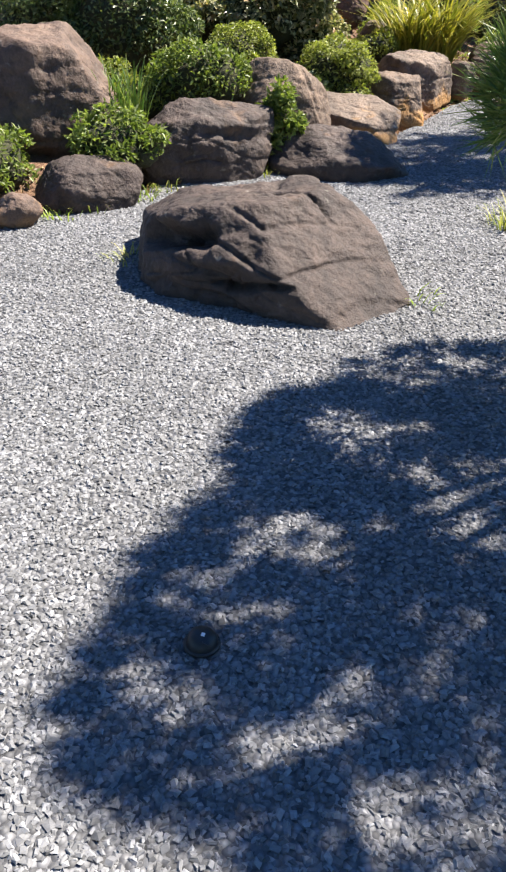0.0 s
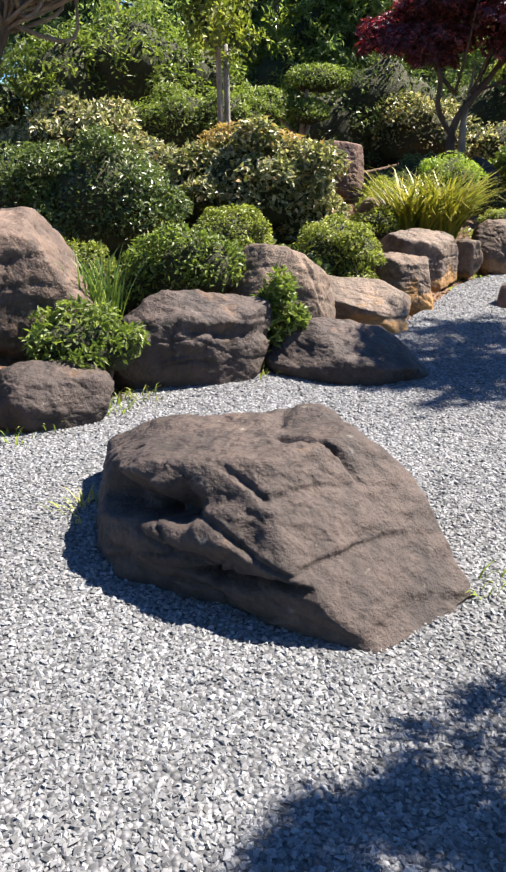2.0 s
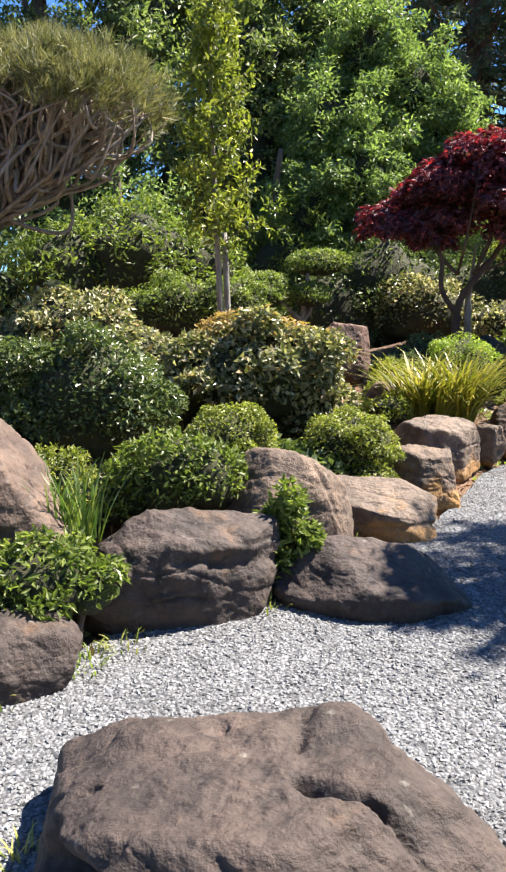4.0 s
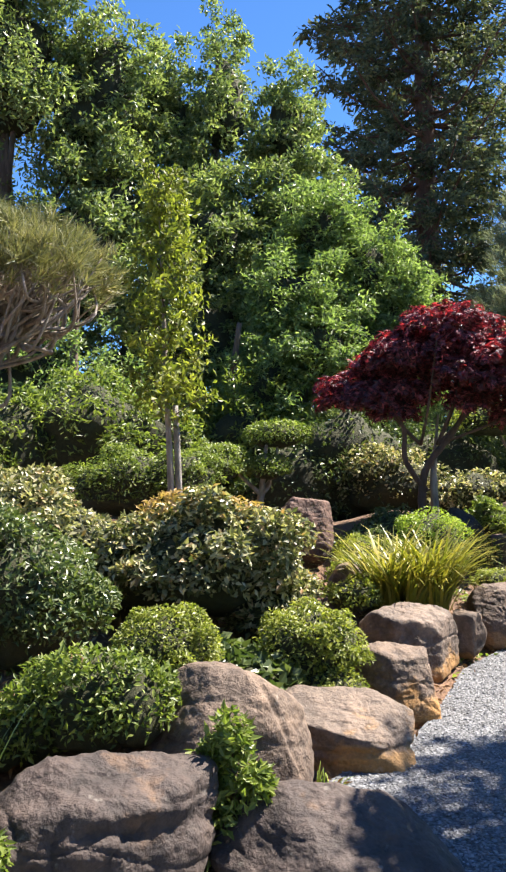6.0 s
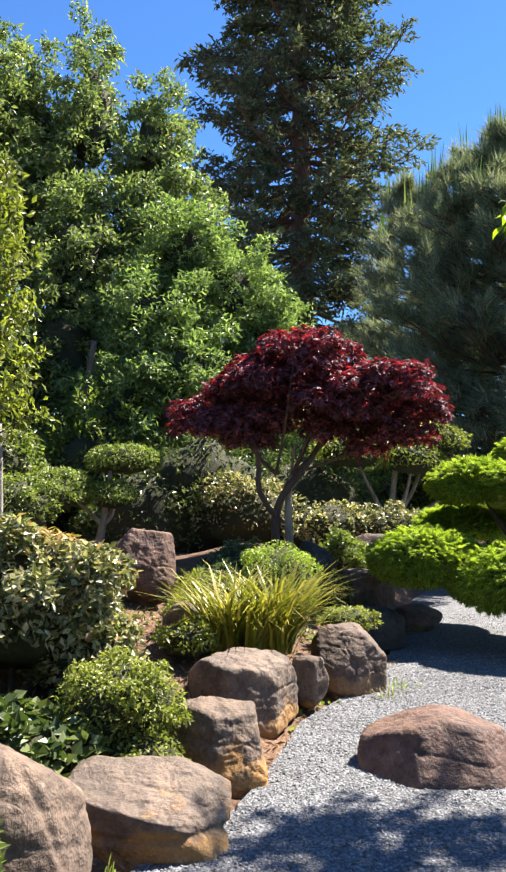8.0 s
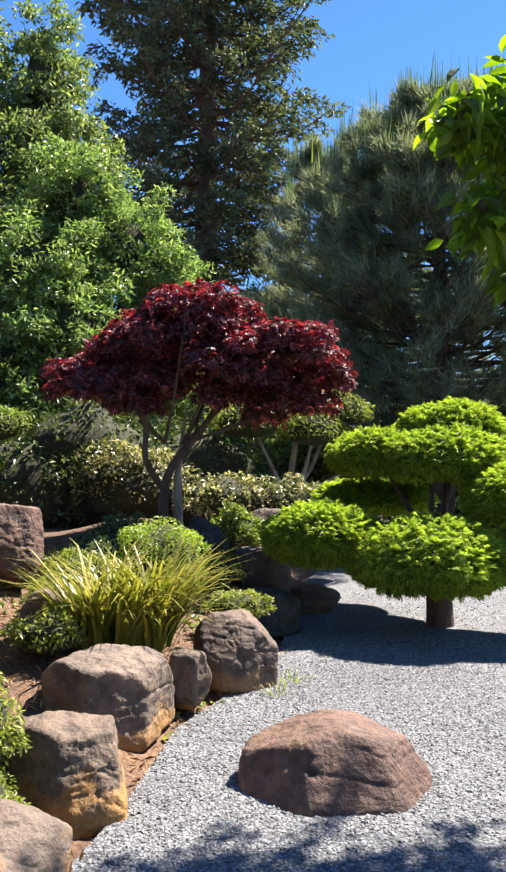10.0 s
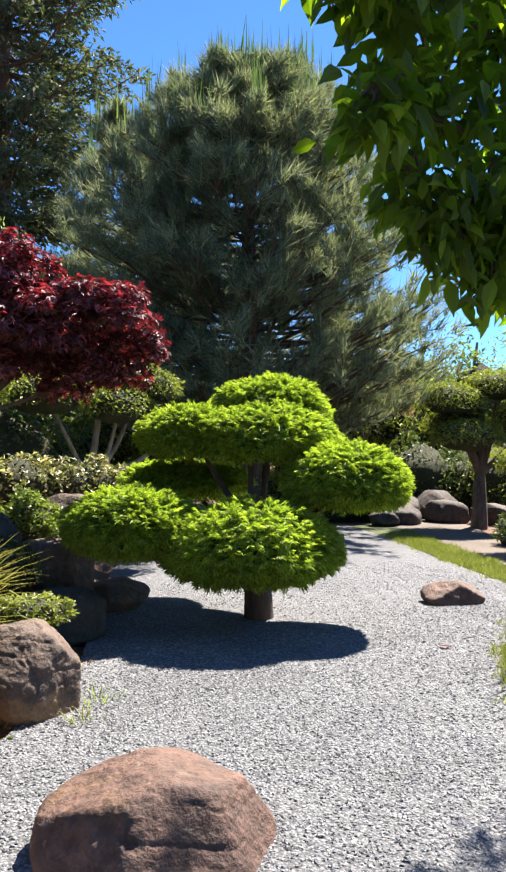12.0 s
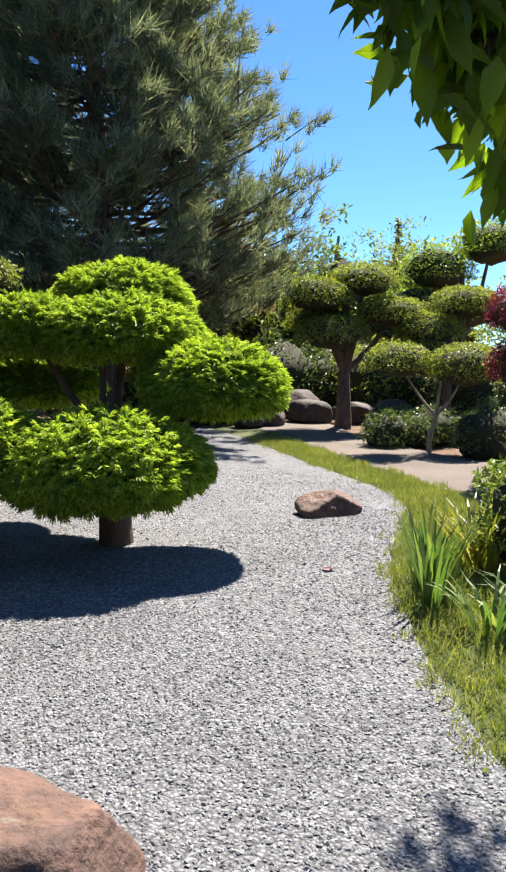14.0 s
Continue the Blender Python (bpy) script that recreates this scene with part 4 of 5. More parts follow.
def sprays(rng, p, way, face, length):
    """Flat feathered shoots: an axis with three pairs of side needles, tips drooping."""
    n = len(p)
    face = unit(face + rng.normal(scale=0.22, size=(n, 3)))
    side = unit(np.cross(way, face))
    face = np.cross(side, way)
    L = length * rng.uniform(0.7, 1.25, (n, 1))
    sets = []
    for at, a, share, wide in ((0.0, 0.0, 1.0, 0.16), (0.1, 0.75, 0.6, 0.15), (0.1, -0.75, 0.6, 0.15), (0.35, 0.65, 0.5, 0.13), (0.35, -0.65, 0.5, 0.13), (0.58, 0.55, 0.38, 0.12), (0.58, -0.55, 0.38, 0.12)):
        run = way * math.cos(a) + side * math.sin(a)
        cross = np.cross(face, run)
        b = p + way * L * at
        v = np.stack([b, b + run * L * share * 0.5 + cross * L * wide / 2, b + run * L * share - face * L * share * 0.3, b + run * L * share * 0.5 - cross * L * wide / 2], 1)
        sets.append((v.reshape(-1, 3), np.stack([np.arange(n) * 4 + k for k in (0, 1, 2, 0, 2, 3)], 1).reshape(-1, 3)))
    return joined(sets)


def yew():
    rng = np.random.default_rng(63)
    x, y = 5.02, 10.27
    root = thing("cloud_pruned_conifer", (x, y, 0), "cloud-pruned conifer with lime-green layered pads growing in gravel", "tree")
    limb("trunk", [(x + 0.02, y, -0.06), (x, y, 0.3), (x + 0.02, y + 0.15, 0.8), (x + 0.05, y + 0.2, 1.6)], [0.14, 0.12, 0.03, 0.025], M_REDBARK, root)
    pads = [(4.72, 9.9, 0.66, 0.72, 0.66, 0.4), (3.9, 10.5, 0.82, 0.52, 0.5, 0.32), (5.64, 9.8, 1.2, 0.52, 0.52, 0.34), (5.28, 10.55, 1.58, 0.66, 0.58, 0.33),
            (4.8, 11.0, 1.6, 0.52, 0.48, 0.29), (5.58, 10.9, 1.88, 0.58, 0.5, 0.31), (4.95, 11.45, 1.15, 0.65, 0.5, 0.2)]
    for k, q in enumerate(pads):
        s = np.array((x + 0.04, y + 0.1, min(0.75, q[2] - 0.2) if q[2] > 0.7 else 0.3))
        e = np.array(q[:3]) - (0, 0, 0.05)
        limb("limb", [s, s * 0.45 + e * 0.55 + (0.03, 0, -0.08), e], [0.035, 0.028, 0.016], M_REDBARK, root, sides=7, seed=k)
        p, w = blob_points(rng, [q], 4900, -0.8, 0.2, 0.07, 7.0)
        p[:, 2] = np.where(p[:, 2] < q[2], q[2] + (p[:, 2] - q[2]) * 0.72, p[:, 2])
        out = unit((p - np.array(q[:3])) * (1, 1, 0) / q[3] + rng.normal(scale=0.4, size=(len(p), 3)))
        v, f = sprays(rng, p, unit(out + (0, 0, -0.05) + w * 0.3), unit(w * 0.55 + (0, 0, 0.8)) + rng.normal(scale=0.12, size=(len(p), 3)), 0.09)
        child("pad", raw_mesh("pad", v, f, M_YEW), root)
        # darker needles on a slightly smaller shell of the pad
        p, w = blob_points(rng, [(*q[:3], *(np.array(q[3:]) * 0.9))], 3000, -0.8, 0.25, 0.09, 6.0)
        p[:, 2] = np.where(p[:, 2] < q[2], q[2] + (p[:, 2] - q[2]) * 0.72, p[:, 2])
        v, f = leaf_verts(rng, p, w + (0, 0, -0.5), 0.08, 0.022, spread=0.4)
        child("under_foliage", raw_mesh("under_foliage", v, f, M_YEWDARK), root, "darker needles beneath the lime sprays")
        child("crown_shade_core", raw_mesh("crown_shade_core", *blob_cores([(*q[:3], q[3], q[4], q[5] * 0.85)], 0.76), M_SHADE_CORE, True), root)


yew()


def big_tree(name, at, height, clumps, n, length, width, mat, label, seed, trunk=0.2, bark=None, core=0.5, **more):
    """A broadleaf tree: trunk, limbs to the clumps, and a crown of leafy puffs with gaps."""
    rng = np.random.default_rng(seed)
    z = gh(*at)
    root = thing(name, (*at, z), label, "tree")
    limb("trunk", [(at[0], at[1], z - 0.2), (at[0] + 0.1, at[1], z + height * 0.3), (at[0] - 0.1, at[1] + 0.1, z + height * 0.6), (at[0], at[1], z + height * 0.9)], [trunk, trunk * 0.8, trunk * 0.5, 0.04], bark or M_BARK, root)
    puffs = []
    for c in clumps:
        s = np.array((at[0], at[1], z + max(height * 0.15, (c[2] - z) * 0.55)))
        e = np.array(c[:3])
        limb("limb", [s, s * 0.5 + e * 0.5 + (0, 0, -0.1 * height * 0.2), e], [trunk * 0.35, trunk * 0.22, 0.02], bark or M_BARK, root, sides=6)
        for d in sphere_dirs(rng, 120):
            if d[2] > -0.8:
                r = rng.uniform(0.14, 0.34) * min(c[3:6])
                puffs.append((*(np.array(c[:3]) + d * np.array(c[3:6]) * rng.uniform(0.5, 1.14)), r, r, r * 0.8))
    foliage("crown", rng, puffs, n, length, width, mat, root, core=0, **{**dict(low=-0.8, spread=0.8, skin=0.85, lump=0.3, inner=0.15), **more})
    child("crown_shade_core", raw_mesh("crown_shade_core", *blob_cores(clumps, core), M_SHADE_CORE, True), root)
    return root


big_tree("broadleaf_tree", (-3.6, 17.0), 12, [(-3.6, 17, 9.0, 1.7, 1.5, 2.4), (-2.2, 16.6, 5.2, 1.6, 1.3, 2.0), (-4.8, 17, 5.4, 1.8, 1.5, 2.5), (-3.0, 16.2, 2.8, 1.8, 1.2, 1.6), (-4.8, 17, 10.0, 1.5, 1.4, 2.2), (-2.3, 17.2, 8.0, 1.0, 1.1, 2.2), (-1.0, 16.4, 3.0, 1.4, 1.0, 1.8), (-3.2, 17.0, 11.4, 1.1, 1.0, 1.5), (-1.7, 17.2, 8.7, 0.9, 0.9, 2.0), (-1.7, 17.0, 6.3, 0.9, 0.9, 1.6)], 98000, 0.12, 0.05, M_TREEDARK, "tall dense olive-green broadleaf tree behind the garden", 71)
big_tree("broadleaf_tree", (0.4, 18.5), 10.5, [(0.5, 18.5, 9.0, 0.8, 1.0, 1.9), (-0.3, 18.2, 6.6, 1.2, 1.2, 2.0), (1.6, 18.2, 6.2, 1.2, 1.2, 1.9), (0.5, 17.6, 4.2, 1.7, 1.2, 2.0), (1.8, 18.6, 8.5, 0.75, 0.8, 1.5), (-0.7, 18.8, 8.8, 0.8, 0.8, 1.7), (-1.5, 18.6, 8.6, 0.7, 0.8, 1.6), (0.8, 17.4, 2.4, 1.6, 1.0, 1.4), (2.5, 18.4, 6.6, 0.8, 0.8, 1.2), (0.2, 17.0, 5.6, 1.0, 0.8, 1.5), (0.1, 16.5, 3.8, 1.1, 0.8, 1.4)], 98000, 0.115, 0.048, M_TREEDARK, "tall green broadleaf tree with pointed leafy tops", 72)
big_tree("broadleaf_tree", (2.6, 16.6), 6.5, [(2.2, 16.6, 5.7, 0.8, 0.8, 1.0), (2.9, 16.5, 5.1, 0.9, 0.8, 1.0), (3.5, 16.4, 4.3, 0.8, 0.8, 1.1), (1.6, 16.0, 4.2, 1.0, 1.0, 1.3), (2.8, 15.8, 3.2, 1.3, 0.9, 1.2), (1.2, 15.4, 2.6, 1.1, 0.9, 1.2), (3.4, 15.9, 2.9, 0.8, 0.7, 1.0), (2.0, 15.3, 3.4, 0.7, 0.6, 0.9)], 85000, 0.1, 0.037, M_TREE, "light green weeping broadleaf tree lit by sun", 73)


def needle_tufts(rng, tips, ways, per, length, width, spread=0.5):
    n = len(tips)
    p = np.repeat(tips, per, 0) + rng.normal(scale=length * 0.12, size=(n * per, 3))
    w = unit(np.repeat(ways, per, 0) + rng.normal(scale=spread, size=(n * per, 3)))
    side = unit(np.cross(w, rng.normal(size=(n * per, 3)))) * width / 2
    L = length * rng.uniform(0.7, 1.15, (n * per, 1))
    v = np.stack([p - side, p + side, p + w * L], 1)
    return v.reshape(-1, 3), np.arange(n * per * 3).reshape(-1, 3)


def pine(name, at, height, radius, tufts, per, length, width, label, seed, trunk=0.28, bottom=0.15, mat=None, tops=0, bark=None):
    rng = np.random.default_rng(seed)
    z = gh(*at)
    x, y = at
    root = thing(name, (x, y, z), label, "tree")
    limb("trunk", [(x, y, z - 0.2), (x + 0.06, y, z + height * 0.35), (x - 0.05, y, z + height * 0.7), (x, y, z + height * 0.97)], [trunk, trunk * 0.8, trunk * 0.4, 0.03], bark or M_REDBARK, root)
    tips, ways, twigs = [], [], []
    k = tufts // 22
    for i in range(k):
        u = bottom + (0.97 - bottom) * i / k
        a = i * 2.4 + rng.uniform(-0.3, 0.3)
        r = radius * (1 - max(0, (u - 0.35) / 0.65) ** 1.6 * 0.8) * rng.uniform(0.7, 1.05)
        s = np.array((x, y, z + height * u))
        out = np.array((math.cos(a), math.sin(a), 0))
        e = s + out * r + (0, 0, r * rng.uniform(0.1, 0.4))
        twigs.append(tube([s, s * 0.5 + e * 0.5 - (0, 0, 0.08 * r), e], [trunk * 0.22 * (1.1 - u), trunk * 0.13 * (1.1 - u) + 0.008, 0.008], 5, seed=i))
        for j in range(6):
            b = s + (e - s) * (0.3 + 0.7 * (j + rng.random()) / 6) - (0, 0, 0.05 * r)
            turn = a + rng.choice((-1, 1)) * rng.uniform(0.2, 1.0)
            t = b + np.array((math.cos(turn), math.sin(turn), rng.uniform(0.25, 0.75))) * (0.16 * r + 0.2) * rng.uniform(0.7, 1.3)
            twigs.append(tube([b, t], [0.016, 0.006], 3, seed=j))
            m = 4
            tips.append(b + (t - b) * np.linspace(0.45, 1.0, m)[:, None] + rng.normal(scale=0.07, size=(m, 3)))
            ways.append(np.tile(unit(t - b) * 0.75 + (0, 0, 0.45), (m, 1)))
    child("branchwork", raw_mesh("branches", *joined(twigs), bark or M_REDBARK, True), root)
    v, f = needle_tufts(rng, np.concatenate(tips), np.concatenate(ways), per, length, width, 0.55)
    child("needles", raw_mesh("needles", v, f, mat or M_PINE), root)
    if tops:
        q = np.concatenate(tips)
        far = (q[:, 2] - z) / height + 0.25 * np.hypot(q[:, 0] - x, q[:, 1] - y) / radius
        p = q[np.argsort(-far)[:tops * 9]][rng.permutation(tops * 9)[:tops]] + (0, 0, 0.1)
        v, f = needle_tufts(rng, p, np.tile((0, 0, 1.0), (tops, 1)), 5, length * 2.2, width * 2.2, 0.05)
        child("new_candle", raw_mesh("candles", v, f, M_IRIS), root, "upright pale new shoots")
    return root


pine("pine_tree", (10.2, 18.3), 9.5, 3.8, 6200, 28, 0.34, 0.02, "large dark pine with upright pale candles", 81, 0.3, 0.16, tops=190)
pine("pine_tree", (10.3, 24.5), 11.0, 2.3, 1500, 22, 0.4, 0.024, "grey-green pine behind the garden", 82, 0.25, 0.3, tops=40)
pine("pine_tree", (14.0, 27.0), 9.0, 3.0, 1200, 22, 0.4, 0.024, "grey-green pine in the distance", 83, 0.25, 0.1)


def redwood():
    rng = np.random.default_rng(84)
    x, y, height = 9.4, 34.7, 33.0
    z = gh(x, y)
    root = thing("redwood_tree", (x, y, z), "tall dark redwood rising above the other trees", "tree")
    limb("trunk", [(x, y, z - 0.3), (x, y, 11), (x, y, 22), (x, y, height)], [0.6, 0.5, 0.3, 0.06], M_REDBARK, root)
    pts, ways, twigs = [], [], []
    for i in range(330):
        h = 3.0 + 29.6 * (i // 6 + rng.uniform(-0.25, 0.25)) / 55
        a = i * 2.4 + rng.uniform(-0.4, 0.4)
        r = 5.2 * min(1.0, max(0.03, (33.2 - h) / 15)) ** 0.85 * rng.uniform(0.55, 1.12)
        out = np.array((math.cos(a), math.sin(a), 0.0))
        across = np.array((-math.sin(a), math.cos(a), 0.0))
        s = np.array((x, y, h))
        tip = s + out * r + (0, 0, r * rng.uniform(-0.12, 0.3))
        bend = s + out * r * 0.55 + (0, 0, -0.1 * r)
        twigs.append(tube([s, bend, tip], [0.09, 0.05, 0.015], 5, seed=i))
        for j in range(11):
            t = 0.18 + 0.82 * (j + rng.random() * 0.6) / 11
            b = (1 - t) ** 2 * s + 2 * t * (1 - t) * bend + t * t * tip
            hang = out * 0.75 + across * rng.choice((-1, 1)) * rng.uniform(0.2, 1.0) + (0, 0, rng.uniform(-0.45, 0.25))
            long = (0.26 * r * (1.15 - t) + 0.45) * rng.uniform(0.7, 1.2)
            m = 30
            u = rng.random((m, 1)) ** 0.8
            pts.append(b + hang * long * u + rng.normal(scale=(0.13, 0.13, 0.08), size=(m, 3)) - (0, 0, 0.15) * u)
            ways.append(np.tile(hang + (0, 0, -0.25), (m, 1)) + rng.normal(scale=0.35, size=(m, 3)))
    child("branchwork", raw_mesh("branches", *joined(twigs), M_REDBARK, True), root)
    v, f = leaf_verts(rng, np.concatenate(pts), np.concatenate(ways), 0.28, 0.1, spread=0.6, along=1.2)
    child("needles", raw_mesh("needles", v, f, M_REDWOOD), root)


redwood()


def cloud_tree(name, at, pads, n, length, width, mat, label, seed, trunk=0.08, bark=None, lean=(0, 0), category="tree", **more):
    """A pruned tree: a bent trunk, a limb to each pad, leaves in pads."""
    rng = np.random.default_rng(seed)
    x, y = at
    z = gh(x, y)
    root = thing(name, (x, y, z), label, category)
    top = max(q[2] for q in pads)
    knee = np.array((x + lean[0] * 0.5, y + lean[1] * 0.5, z + (top - z) * 0.4))
    limb("trunk", [(x, y, z - 0.1), (x + lean[0] * 0.15, y, z + (top - z) * 0.18), knee, (x + lean[0], y + lean[1], top - 0.1)], [trunk, trunk * 0.85, trunk * 0.65, trunk * 0.3], bark or M_BARK, root)
    area = [q[3] * q[4] for q in pads]
    for k, q in enumerate(pads):
        e = np.array(q[:3])
        s = knee if e[2] > knee[2] else np.array((x, y, z + 0.2))
        limb("limb", [s, s * 0.5 + e * 0.5 + (0.05, 0, -0.1 * abs(e[2] - s[2])), e], [trunk * 0.5, trunk * 0.35, trunk * 0.15], bark or M_BARK, root, sides=7, seed=k)
        p, w = blob_points(rng, [q], int(n * area[k] / sum(area)), -0.4, 0.22, 0.12, 5.0)
        v, f = leaf_verts(rng, p, w + (0, 0, 0.25), length, width, spread=0.55)
        child("pad", raw_mesh("pad", v, f, mat), root)
        child("crown_shade_core", raw_mesh("crown_shade_core", *blob_cores([q], 0.74, k), M_SHADE_CORE, True), root)
    return root


cloud_tree("cloud_pruned_tree", (0.62, 11.55), [(0.92, 11.7, 1.86, 0.4, 0.35, 0.19), (0.8, 11.5, 1.48, 0.27, 0.25, 0.17), (0.25, 11.5, 1.6, 0.34, 0.3, 0.18)], 6000, 0.045, 0.02, M_GREEN, "small cloud-pruned tree with flat green pads", 91, 0.06, M_PALEBARK, (0.15, 0))
cloud_tree("pale_stemmed_tree", (4.75, 13.9), [(4.3, 13.8, 2.1, 0.6, 0.4, 0.3), (5.2, 13.7, 2.0, 0.5, 0.4, 0.28), (6.0, 13.6, 1.75, 0.55, 0.4, 0.3), (5.6, 14.0, 2.3, 0.6, 0.5, 0.3)], 7000, 0.06, 0.026, M_OLIVE, "low spreading tree with pale bare stems", 92, 0.09, M_PALEBARK, (0.3, 0))
cloud_tree("cloud_pruned_pine", (13.4, 14.8), [(12.7, 14.9, 2.45, 0.75, 0.6, 0.36), (13.7, 14.6, 2.75, 0.75, 0.6, 0.34), (14.1, 14.2, 2.15, 0.8, 0.6, 0.36), (12.8, 14.6, 1.75, 0.85, 0.6, 0.36), (13.2, 15.2, 2.0, 0.8, 0.6, 0.4)], 16000, 0.07, 0.024, M_OLIVE, "cloud-pruned pine with stacked rounded pads", 93, 0.17)
cloud_tree("cloud_pruned_tree", (11.75, 11.8), [(11.25, 12.05, 1.3, 0.52, 0.44, 0.3), (12.05, 11.4, 1.22, 0.64, 0.52, 0.38)], 7000, 0.05, 0.022, M_OLIVE, "small cloud-pruned tree on thin curved pale stems", 94, 0.05, M_PALEBARK, (0.15, -0.1))
cloud_tree("cloud_pruned_tree", (14.8, 13.4), [(14.5, 13.6, 1.85, 0.8, 0.6, 0.35), (15.1, 13.2, 2.35, 0.8, 0.6, 0.35), (14.2, 13.5, 1.3, 0.6, 0.5, 0.4)], 9000, 0.07, 0.026, M_OLIVE, "cloud-pruned tree with broad olive pads", 95, 0.12)
cloud_tree("cloud_pruned_tree", (17.9, 15.0), [(17.3, 15.3, 3.3, 0.95, 0.8, 0.6), (18.5, 14.6, 3.9, 1.0, 0.8, 0.6), (17.0, 15.6, 2.5, 0.9, 0.7, 0.5), (18.2, 15.0, 2.4, 1.0, 0.8, 0.5)], 10000, 0.08, 0.03, M_BRIGHT, "tall cloud-pruned tree with bright green heads", 96, 0.16)
cloud_tree("red_maple", (10.6, 9.6), [(10.35, 9.6, 1.9, 0.6, 0.5, 0.36), (10.5, 9.5, 1.3, 0.65, 0.6, 0.4)], 8000, 0.07, 0.016, M_RED, "dark red weeping maple beside the path", 97, 0.07)

for k, (x, y, s) in enumerate([(11.9, 15.9, 0.4), (12.6, 16.1, 0.55), (13.6, 15.9, 0.6), (14.4, 15.3, 0.55), (13.2, 16.8, 0.7), (15.2, 14.9, 0.6), (14.3, 16.8, 0.8)]):
    boulder("far_rock", (x, y, s * 0.25), (s * 0.85, s * 0.7, s * 0.5), "weathered grey-brown boulder beyond the path", M_DARKROCK, 130 + k, turn=k * 40, detail=4, group="boulders beyond the path")

for k, (x, y, r, h, m) in enumerate([(12.6, 12.3, 0.6, 0.38, M_DEEP), (12.6, 10.6, 0.6, 0.4, M_DEEP), (13.0, 13.4, 0.5, 0.34, M_DEEP), (11.9, 10.9, 0.6, 0.5, M_DEEP), (11.7, 12.5, 0.5, 0.35, M_DEEP), (12.0, 17.4, 0.8, 0.7, M_OLIVE), (10.6, 18.6, 0.8, 0.8, M_OLIVE), (15.6, 12.0, 0.9, 0.9, M_DEEP), (16.2, 16.4, 1.2, 1.1, M_OLIVE), (17.6, 18.0, 1.4, 1.3, M_DEEP), (15.0, 18.0, 1.3, 1.2, M_DEEP), (19.5, 16.8, 1.4, 1.3, M_OLIVE), (12.8, 18.6, 1.0, 1.0, M_DEEP), (16.5, 13.8, 1.0, 1.0, M_DEEP), (13.2, 10.8, 0.7, 0.5, M_DEEP)]):
    shrub("path_shrub", [(x, y, h * 0.5, r, r * 0.8, h), (x + r * 0.7, y - r * 0.5, h * 0.4, r * 0.7, r * 0.7, h * 0.8)], 3600 if h < 0.6 else 5600, 0.06 if h < 0.6 else 0.1, 0.024 if h < 0.6 else 0.045, m, "low dark green shrub beside the path", 140 + k, lump=0.2, spread=0.8)

# the five at y 2 or less are out of view, added to cut sky light
for k, (x, y, h, w, m) in enumerate([(6.5, 22.0, 3.4, 2.2, M_DEEP), (8.6, 21.5, 2.8, 2.0, M_GREEN), (13.0, 22.0, 3.2, 2.4, M_OLIVE), (16.0, 21.0, 5.0, 2.4, M_OLIVE), (19.5, 20.0, 5.3, 2.4, M_GREEN), (22.5, 19.0, 5.4, 2.6, M_OLIVE), (25.5, 16.0, 5.2, 2.6, M_GREEN), (5.0, 19.0, 2.8, 1.8, M_DEEP), (-6.6, 14.0, 5.5, 2.2, M_OLIVE), (-4.2, 12.6, 3.4, 1.6, M_DEEP), (-1.9, 14.6, 3.8, 1.7, M_TREE), (0.6, 14.8, 3.2, 1.5, M_GREEN), (-9.0, 2.0, 11.0, 4.5, M_OLIVE), (-6.5, -7.0, 12.0, 5.0, M_OLIVE), (2.0, -9.0, 12.0, 5.0, M_GREEN), (9.5, -6.0, 11.0, 4.5, M_OLIVE), (14.0, 1.5, 6.0, 3.0, M_GREEN), (18.0, 24.0, 5.6, 2.8, M_OLIVE), (22.5, 25.0, 6.2, 3.2, M_DEEP), (28.0, 24.0, 6.6, 3.4, M_OLIVE), (11.0, 28.0, 4.5, 2.6, M_DEEP), (6.5, 28.0, 5.0, 3.0, M_DEEP)]):
    big_tree("hedge_and_sky_block_tree", (x, y), h, [(x, y, h * 0.55, w * 0.7, w * 0.5, h * 0.42), (x - w * 0.5, y + 0.2, h * 0.4, w * 0.6, w * 0.5, h * 0.38), (x + w * 0.5, y - 0.2, h * 0.38, w * 0.6, w * 0.5, h * 0.36)], 14000 if w < 1.8 else 4800, 0.09 if w < 1.8 else 0.18, 0.036 if w < 1.8 else 0.066, m, "dense green shrubby tree closing off the garden, unseen ones added to block sky light", 160 + k, 0.12, core=0.5)
big_tree("airy_tree", (14.6, 19.6), 4.6, [(14.6, 19.6, 3.9, 0.7, 0.6, 0.9), (15.3, 19.4, 3.0, 0.8, 0.6, 0.8), (13.8, 19.7, 3.0, 0.7, 0.6, 0.8)], 11000, 0.085, 0.03, M_TAN, "thin-leaved tan and silver tree behind the pine", 179, 0.08, core=0.1)


